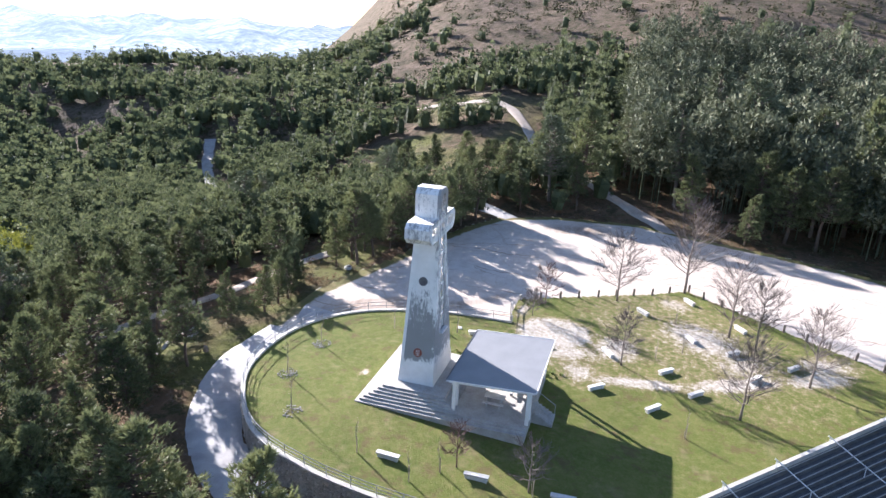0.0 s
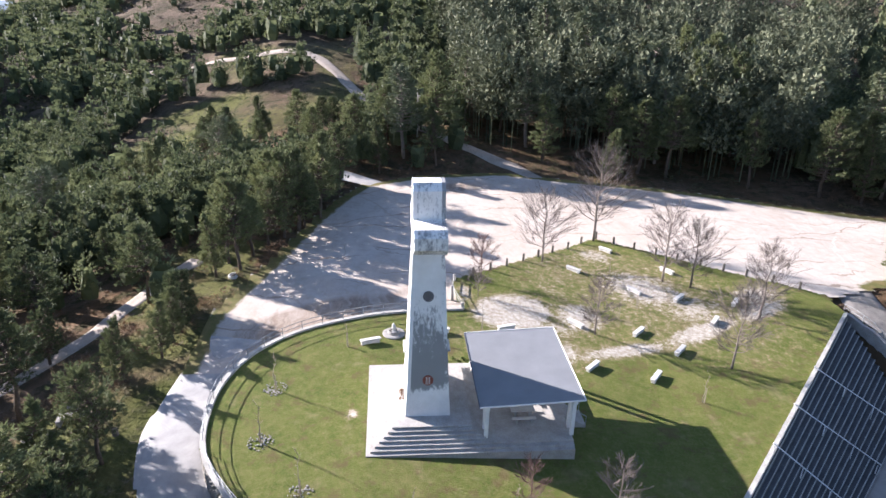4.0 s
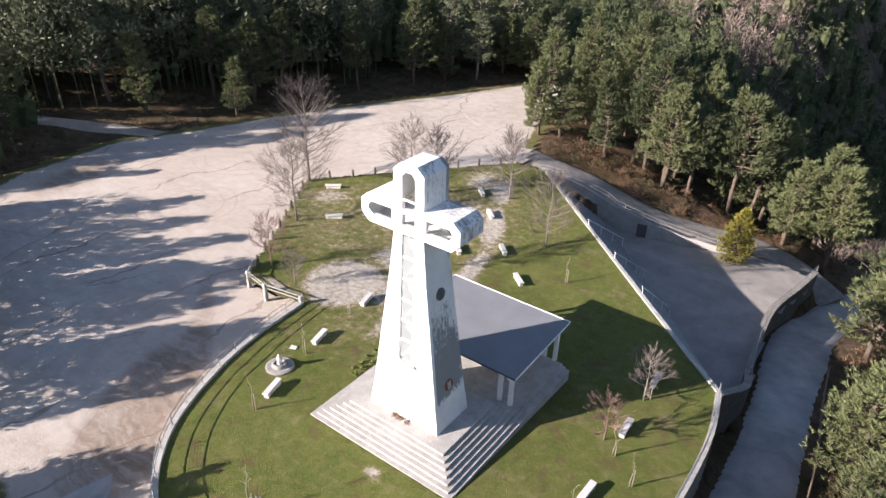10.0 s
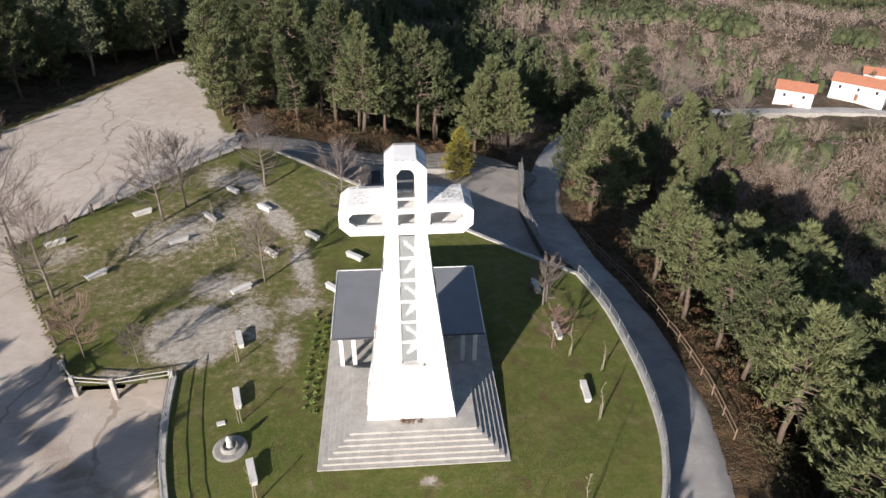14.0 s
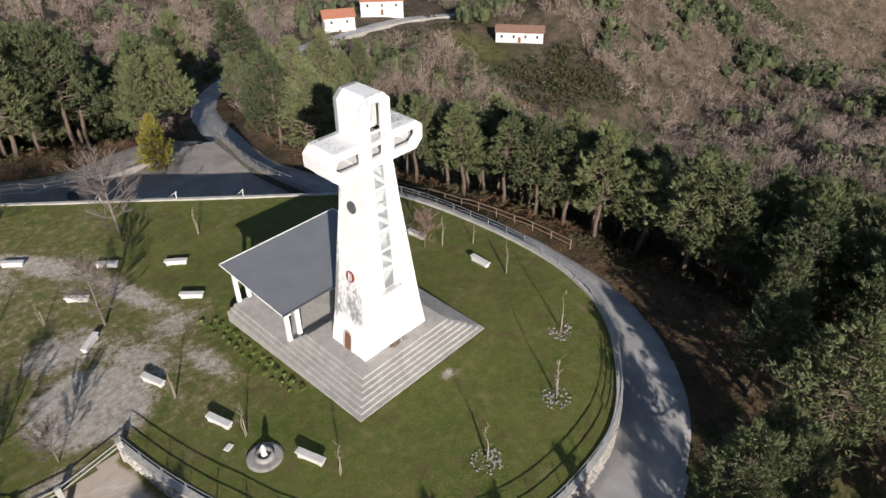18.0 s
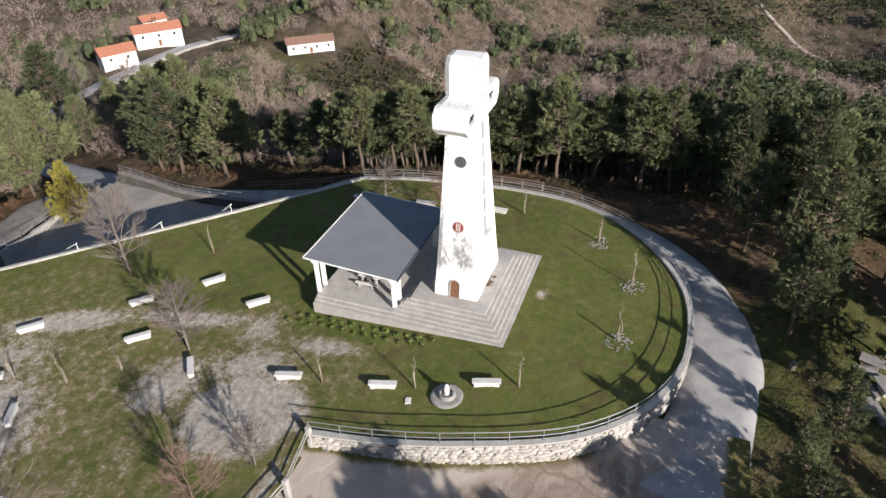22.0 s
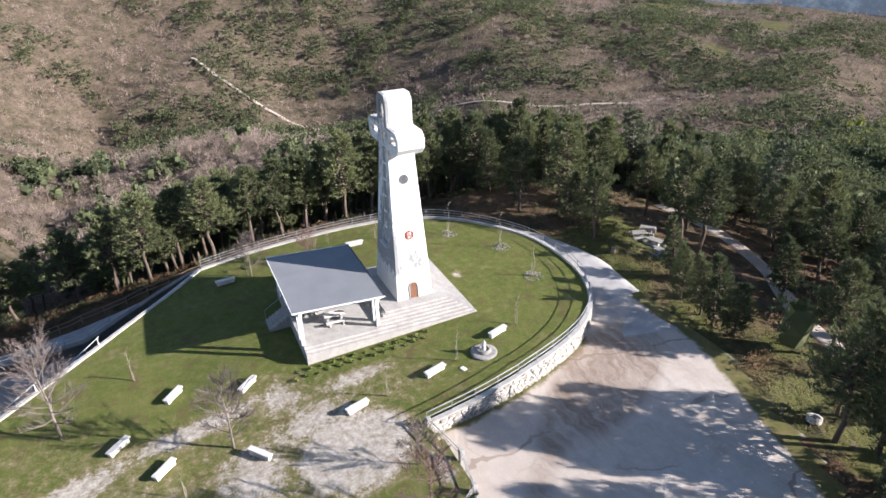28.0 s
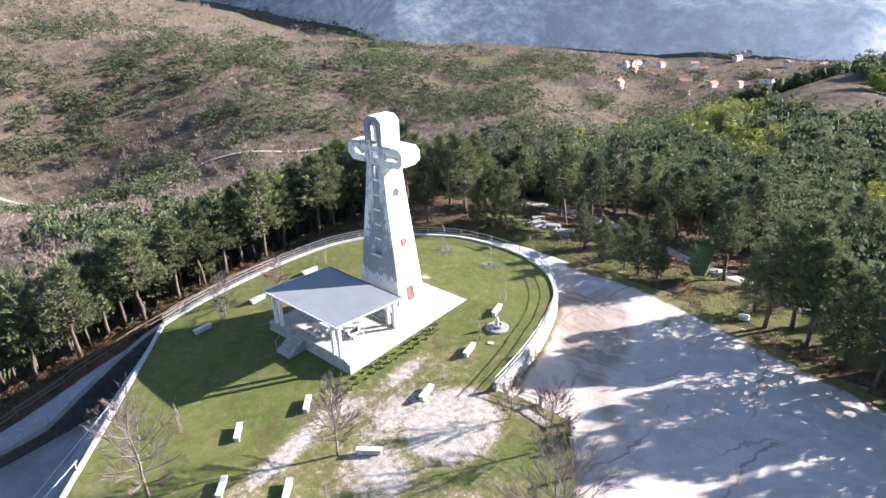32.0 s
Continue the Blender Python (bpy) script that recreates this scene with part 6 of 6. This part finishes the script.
for s in (51, 52, 53):
    leafy, body = crown_template(s, 300, 0.092, gum, 0.30, 0.0, 26)
    leafy = leafy[leafy.mean(1)[:, 2] > 0.34]
    stem = [[(-0.02, 0, 0), (0.02, 0, 0), (0.0, 0.0, 0.8)], [(0, -0.02, 0), (0, 0.02, 0), (0.0, 0.0, 0.8)]]
    tall_gum.append((leafy, np.array(stem)))


def scatter(n, rmin, rmax, a0, a1, power=1.0):
    for _ in range(n):
        r = rmin + (rmax - rmin) * random.random() ** power
        a = radians(random.uniform(a0, a1))
        yield r * math.cos(a), 14 + r * math.sin(a), r


def hidden(x, y, r):
    """Slopes that stay behind the line of flight and throw no shade on the place."""
    left = (x - 55) * math.sin(radians(233)) - (y - 18) * math.cos(radians(233))
    right = (x + 46) * math.sin(radians(277)) - (y - 42) * math.cos(radians(277))
    return left < -6 and right > 6 and r > 105


def wood(x, y, salt):
    return noise.noise((x * 0.012, y * 0.012, salt)) + 0.5 * noise.noise((x * 0.04, y * 0.04, salt + 3))


random.seed(8)
dark_far, brown_far = [], []
dark, brown, yellow, shrubs, bracken, euca = [], [], [], [], [], []
# angles: 0 east, 90 north, 180 west, 270 south
for x, y, r in scatter(21000, 62, 900, -75, 75, 1.2):  # valley side, mostly bare brown woodland with dark pine groves
    if clear_of(x, y, 2.5) if r < 220 else True:
        if meadow(x, y) > 0.35:
            continue
        w = wood(x, y, 1.0)
        if 430 < r < 700 and -50 < math.degrees(math.atan2(y - 42, x + 46)) < -6:
            w += 0.28
        k = 1.0 + r / 1100
        if (x < 62 and -45 < y < 45) or any(-22 < (x - v[0]) * 0.79 - (y - v[1]) * 0.61 < 22 and -78 < (x - v[0]) * 0.61 + (y - v[1]) * 0.79 < 2 for v in VILLAGE):
            continue
        if r < 95 and y > 40 and w < 0.5 and random.random() < 0.35:
            continue
        if (r > 90 and (w > (0.40 if r < 360 else 0.12) or random.random() < 0.06)) or (y < -30 and r < 260 and w > -0.45):
            for dx, dy in ((0, 0), (3.7, 1.9)) if r > 300 and w > 0.1 else ((0, 0),):
                x, y = x + dx, y + dy
                (dark if r < 330 else dark_far).append((x, y, ground_z(x, y) - 0.4, random.uniform(5.5, 9.0), random.uniform(4.4, 6.6) * k))
        else:
            (brown if r < 300 else brown_far).append((x, y, ground_z(x, y) - 0.4, random.uniform(3.0, 6.0) * (1 if r < 300 else 1.1), random.uniform(3.4, 5.4) * k))
for _ in range(260):  # pines on the slope south-west of the parking ground
    x, y = random.uniform(-76, -18), random.uniform(-58, -14)
    if clear_of(x, y, 1.8) and far_enough(x, y, 3.2) and all((x - q[0]) ** 2 + (y - q[1]) ** 2 > 11 for q in dark[-120:]):
        dark.append((x, y, ground_z(x, y) - 0.4, random.uniform(5.5, 8.0), random.uniform(3.4, 4.8)))
for _ in range(420):  # lower rows of the eastern pine plantation
    x, y = random.uniform(38, 64), random.uniform(-44, 30)
    if far_enough(x, y, 2.8) and all((x - q[0]) ** 2 + (y - q[1]) ** 2 > 7 for q in dark[-200:]):
        dark.append((x, y, ground_z(x, y) - 0.4, random.uniform(7.0, 10.0), random.uniform(3.4, 4.8)))
for x, y, r in scatter(7200, 66, 440, 188, 292, 1.15):  # southern and south-western woods
    if hidden(x, y, r) or (-120 < x < -72 and -64 < y < -12 and random.random() < 0.85):
        continue
    if clear_of(x, y, 3.0) and far_enough(x, y, 3.6) and meadow(x, y) < 0.3 and wood(x, y, 6.0) > (-0.75 if r < 190 else 0.42 if math.degrees(math.atan2(y - 14, x)) % 360 < 208 else -0.2):
        (yellow if (250 < math.degrees(math.atan2(y, x)) % 360 < 300 and wood(x, y, 7.0) > 0.25) else dark).append((x, y, ground_z(x, y) - 0.4, random.uniform(5.5, 9), random.uniform(3.6, 5.4) * (1 + r / 900)))
for x, y, r in scatter(900, 98, 330, 282, 328, 1.1):  # yellow-green mimosa and eucalyptus grove to the south-east
    if wood(x, y, 7.0) > -0.1:
        (yellow if random.random() < (0.62 if r < 190 else 0.4) else dark).append((x, y, ground_z(x, y) - 0.4, random.uniform(6, 9), random.uniform(4.0, 5.6)))
for x, y, r in scatter(1500, 78, 230, 140, 192, 1.1):  # western slope: tall eucalyptus and pine
    if -138 < x < -84 and -62 < y < 0 and random.random() < 0.9:
        continue
    if clear_of(x, y, 4.0) and far_enough(x, y, 2.6) and meadow(x, y) < 0.3 and not (r > 172 and wood(x, y, 2.0) < 0.3):
        (euca if y > 12 else dark).append((x, y, ground_z(x, y) - 0.4, random.uniform(13, 20) if y > 12 else random.uniform(7, 11), random.uniform(4.6, 7.0)))
for x, y, r in scatter(2400, 90, 420, 75, 140, 1.2):  # northern woods
    if clear_of(x, y, 3.0) and far_enough(x, y, 2.6):
        (dark if wood(x, y, 2.0) > -0.25 else brown).append((x, y, ground_z(x, y) - 0.4, random.uniform(8, 13), random.uniform(4.2, 6.2)))
for x, y, r in scatter(6500, 620, 1600, -85, 40, 1.0):  # hedges and groves on the far valley floor
    w = wood(x * 0.5, y * 0.5, 4.4)
    if w > -0.2 and meadow(x, y) < 0.3:
        (brown_far if w < 0.3 else dark_far).append((x, y, ground_z(x, y) - 0.5, random.uniform(6, 10), random.uniform(8, 13)))
for x, y, r in scatter(7000, 175, 1250, 130, 250, 1.6):  # open heath on the far western hill
    if not clear_of(x, y, 1.0):
        continue
    shrubs.append((x, y, ground_z(x, y) - 0.3, random.uniform(0.8, 2.6), random.uniform(2.0, 5.0) * (0.7 + r / 1500)))
    if random.random() < 0.07 and wood(x, y, 5.5) > -0.1:
        dark.append((x, y, ground_z(x, y) - 0.4, random.uniform(5, 10), random.uniform(4, 7)))
for x, y, r in scatter(5200, 22, 140, 0, 360, 1.0):  # scrub and bracken on the banks
    if clear_of(x, y, 0.6):
        s = random.uniform(0.5, 1.5)
        (bracken if wood(x, y, 9.0) > 0.12 else shrubs).append((x, y, ground_z(x, y) - 0.1, s * 0.8, s * 1.5))
for _ in range(420):  # dry bracken heaps on the bank beyond the bend
    x, y = random.uniform(22.5, 31), random.uniform(-24, 36)
    if clear_of(x, y, 0.3):
        s = random.uniform(0.4, 1.2)
        (bracken if wood(x * 6, y * 6, 3.0) > 0.0 else shrubs).append((x, y, ground_z(x, y) - 0.1, s * 0.7, s * 1.5))
near = lambda rows: [q for q in rows if math.hypot(q[0], q[1] - 14) < 150]
rest_of = lambda rows: [q for q in rows if math.hypot(q[0], q[1] - 14) >= 150]
stuff_mesh("pine_woodland", near(dark), conic_near, NEEDLES_FAR, "dark green pine woods on the slopes", "woods", 1)
stuff_mesh("outer_pine_woodland", rest_of(dark), conic, NEEDLES_FAR, "dark green pine woods further up the slopes", "woods", 15)
stuff_mesh("bare_woodland", near(brown), twig_near, BROWNTWIG, "bare brown winter woodland in the valley", "woods", 2)
stuff_mesh("outer_bare_woodland", rest_of(brown), twiggy, BROWNTWIG, "bare brown winter woodland down the valley", "woods", 16)
conic_far = [crown_template(s, 34, 0.17, ball, 0.45, 0.1, 8) for s in (21, 22, 23)]
twig_far = [crown_template(s, 46, 0.26, fan_out, 0.11, 0.6) for s in (24, 25)]
stuff_mesh("far_pine_woods", dark_far, conic_far, NEEDLES_FAR, "dark pine groves across the valley", "woods", 11)
stuff_mesh("far_bare_woods", brown_far, twig_far, BROWNTWIG, "bare brown woodland across the valley", "woods", 12)
stuff_mesh("mimosa_grove", yellow, round_near, MIMOSA, "yellow-flowering mimosa grove", "woods", 3)
stuff_mesh("eucalyptus_woods", euca, tall_gum, EUCALYPT_FAR, "tall grey-green eucalyptus woods", "woods", 4)
for _ in range(900):  # bushes on the slope below the long house
    x, y = random.uniform(104, 182), random.uniform(66, 142)
    if clear_of(x, y, 0.5):
        s = random.uniform(0.8, 2.4)
        (shrubs if wood(x * 3, y * 3, 2.0) > -0.35 else bracken).append((x, y, ground_z(x, y) - 0.1, s * 0.8, s * 1.7))
for _ in range(420):  # rusty bracken behind the ramp and beyond the road's bend
    x, y = (random.uniform(-22, 18), random.uniform(55, 66)) if random.random() < 0.6 else (random.uniform(22, 31), random.uniform(22, 58))
    if clear_of(x, y, 0.3):
        s = random.uniform(0.5, 1.3)
        bracken.append((x, y, ground_z(x, y) - 0.1, s * 0.8, s * 1.5))
stuff_mesh("bank_scrub", near(shrubs), low_near, SHRUB, "low olive scrub on the banks", "shrubs", 5)
stuff_mesh("heath_scrub", rest_of(shrubs), low, SHRUB, "low olive scrub on the open heath", "shrubs", 17)
stuff_mesh("bracken", bracken, fine, FERN, "dry rust-brown bracken on the banks", "bracken", 6)


# ---- houses in the valley ----
TERRACE = [(104, 149), (118, 153.5), (135, 154.5), (152, 153.5), (170, 149.5), (186, 143)]
tw = thing("terrace_wall", "pale rubble terrace wall below the valley road", "wall", kind="structure")
part("terrace_core", strip_wall("terrace_core", TERRACE, 3.0, 0.6, lambda x, y: road_near(x, y)[1] + 0.5, lambda x, y: road_near(x, y)[1] - 4.0, STONE, "", "", -0.3), STONE, tw)
part("terrace_cap", strip_wall("terrace_cap", TERRACE, 3.0, 0.8, lambda x, y: road_near(x, y)[1] + 0.68, lambda x, y: road_near(x, y)[1] + 0.504, COPING, "", "", -0.4), COPING, tw)
garden = [(x, y, ground_z(x, y) - 0.3, h, w) for x, y, h, w in ((112, 166, 9, 4.5), (116, 172, 10, 4.5), (134, 178, 8, 5), (139, 172, 7, 4), (160, 178, 8, 5), (108, 178, 12, 5), (122, 182, 11, 5), (145, 186, 9, 5), (175, 176, 8, 5), (182, 165, 7, 4.5))]
stuff_mesh("garden_trees", garden, conic, NEEDLES_FAR, "green conical garden trees round the valley houses", "trees", 9)


def house(x, y, z, ang, w, d, h, label):
    t = thing("house", label, "house", at=pose(x, y, z, 0, 0, ang))
    part("wall", boxed(-w / 2, w / 2, -d / 2, d / 2, -4, h), HOUSEWALL, t)
    bm = bmesh.new()
    e = 0.45
    v = [bm.verts.new(p) for p in ((-w / 2 - e, -d / 2 - e, h), (w / 2 + e, -d / 2 - e, h), (w / 2 + e, d / 2 + e, h), (-w / 2 - e, d / 2 + e, h), (-w / 2 - e, 0, h + d * 0.26), (w / 2 + e, 0, h + d * 0.26))]
    for f in ((0, 1, 5, 4), (2, 3, 4, 5), (0, 4, 3), (1, 2, 5), (3, 2, 1, 0)):
        bm.faces.new([v[i] for i in f])
    part("roof", bm, OLDTILE if "brown" in label else TILE, t, "brown clay tile roof" if "brown" in label else "orange clay tile roof")
    n = max(2, int(w / 4.2))
    for k in range(n):
        xx = -w / 2 + w * (k + 0.5) / n
        for s in (-1, 1):
            wi = part("window", boxed(xx - 0.38, xx + 0.38, s * d / 2 - 0.04, s * d / 2 + 0.04, h - 1.9, h - 0.95), PANEDARK, t)
            part("sill", boxed(xx - 0.46, xx + 0.46, min(s * d / 2, s * (d / 2 + 0.15)), max(s * d / 2, s * (d / 2 + 0.15)), h - 2.0, h - 1.904), COPING, wi)
    part("door", boxed(-0.5, 0.5, -d / 2 - 0.05, -d / 2 + 0.04, 0, 2.1), DOORWOOD, t)
    return t


house(126.7, 165.5, -42.3, -32, 11, 8, 6.2, "white two-storey house with orange tile roof")
house(150, 168, -40.6, -42, 16, 8, 5.0, "white chapel with orange tile roof")
house(173.5, 120, -46.2, -53, 17, 7, 3.6, "long white house with brown tile roof")
house(168, 186, -44, -30, 9, 7, 5.5, "white house with orange roof behind the chapel")
for i in range(40):
    a = radians(random.uniform(-79, -60))
    r = random.uniform(760, 1180)
    x, y = r * math.cos(a) - 46, r * math.sin(a) + 42
    house(x, y, ground_z(x, y), random.uniform(0, 180), random.uniform(9, 15), random.uniform(7, 9), random.uniform(4, 7), "small white village house in the far valley")


# ---- stones of the retaining wall, nearest stretch one by one ----
def stone_mesh(seed):
    rng = random.Random(seed)
    bm = bmesh.new()
    box(bm, -0.5, 0.5, -0.5, 0.5, -0.5, 0.5)
    bmesh.ops.bevel(bm, geom=list(bm.edges), offset=0.2, segments=1, affect="EDGES", profile=0.5)
    for v in bm.verts:
        v.co += Vector((rng.uniform(-0.13, 0.13), rng.uniform(-0.10, 0.10), rng.uniform(-0.13, 0.13)))
    return mesh_of("stone", bm, STONE)


STONES = [stone_mesh(s) for s in range(8)]
rng = random.Random(4)
count = 0
rest = []
total = along(ARC, 0.44)
for i, (x, y, h) in enumerate(total):
    zt = lawn_top(x, y) + 0.04
    zb = wall_foot(x, y) + 0.05
    rows_ = max(2, int((zt - zb) / 0.29))
    for r in range(rows_):
        hh = (zt - zb) / rows_
        nx, ny = math.sin(h), -math.cos(h)
        off = rng.uniform(-0.13, 0.13) + (0.2 if r % 2 else 0)
        px, py = x + math.cos(h) * off + nx * 0.30, y + math.sin(h) * off + ny * 0.30
        m = pose(px, py, zb + hh * (r + 0.5), rng.uniform(-9, 9), rng.uniform(-14, 14), math.degrees(h) + rng.uniform(-9, 9)) @ Matrix.Diagonal((0.46 * rng.uniform(0.65, 1.2), 0.24 * rng.uniform(0.85, 1.2), hh * rng.uniform(0.75, 1.12), 1))
        if count < 300 and y < 5 and x < 0:
            ob = new("stone", STONES[rng.randrange(8)])
            ob.parent = wall
            ob.matrix_world = m
            count += 1
        else:
            rest.append((STONES[rng.randrange(8)], m))
verts, faces = [], []
for me, m in rest:
    o = len(verts)
    verts += [tuple(m @ v.co) for v in me.vertices]
    faces += [tuple(o + q for q in f.vertices) for f in me.polygons]
ob = new("wall_stones", raw_mesh("wall_stones", verts, faces, STONE))
ob.parent = wall
ob["kind"] = "stuff"
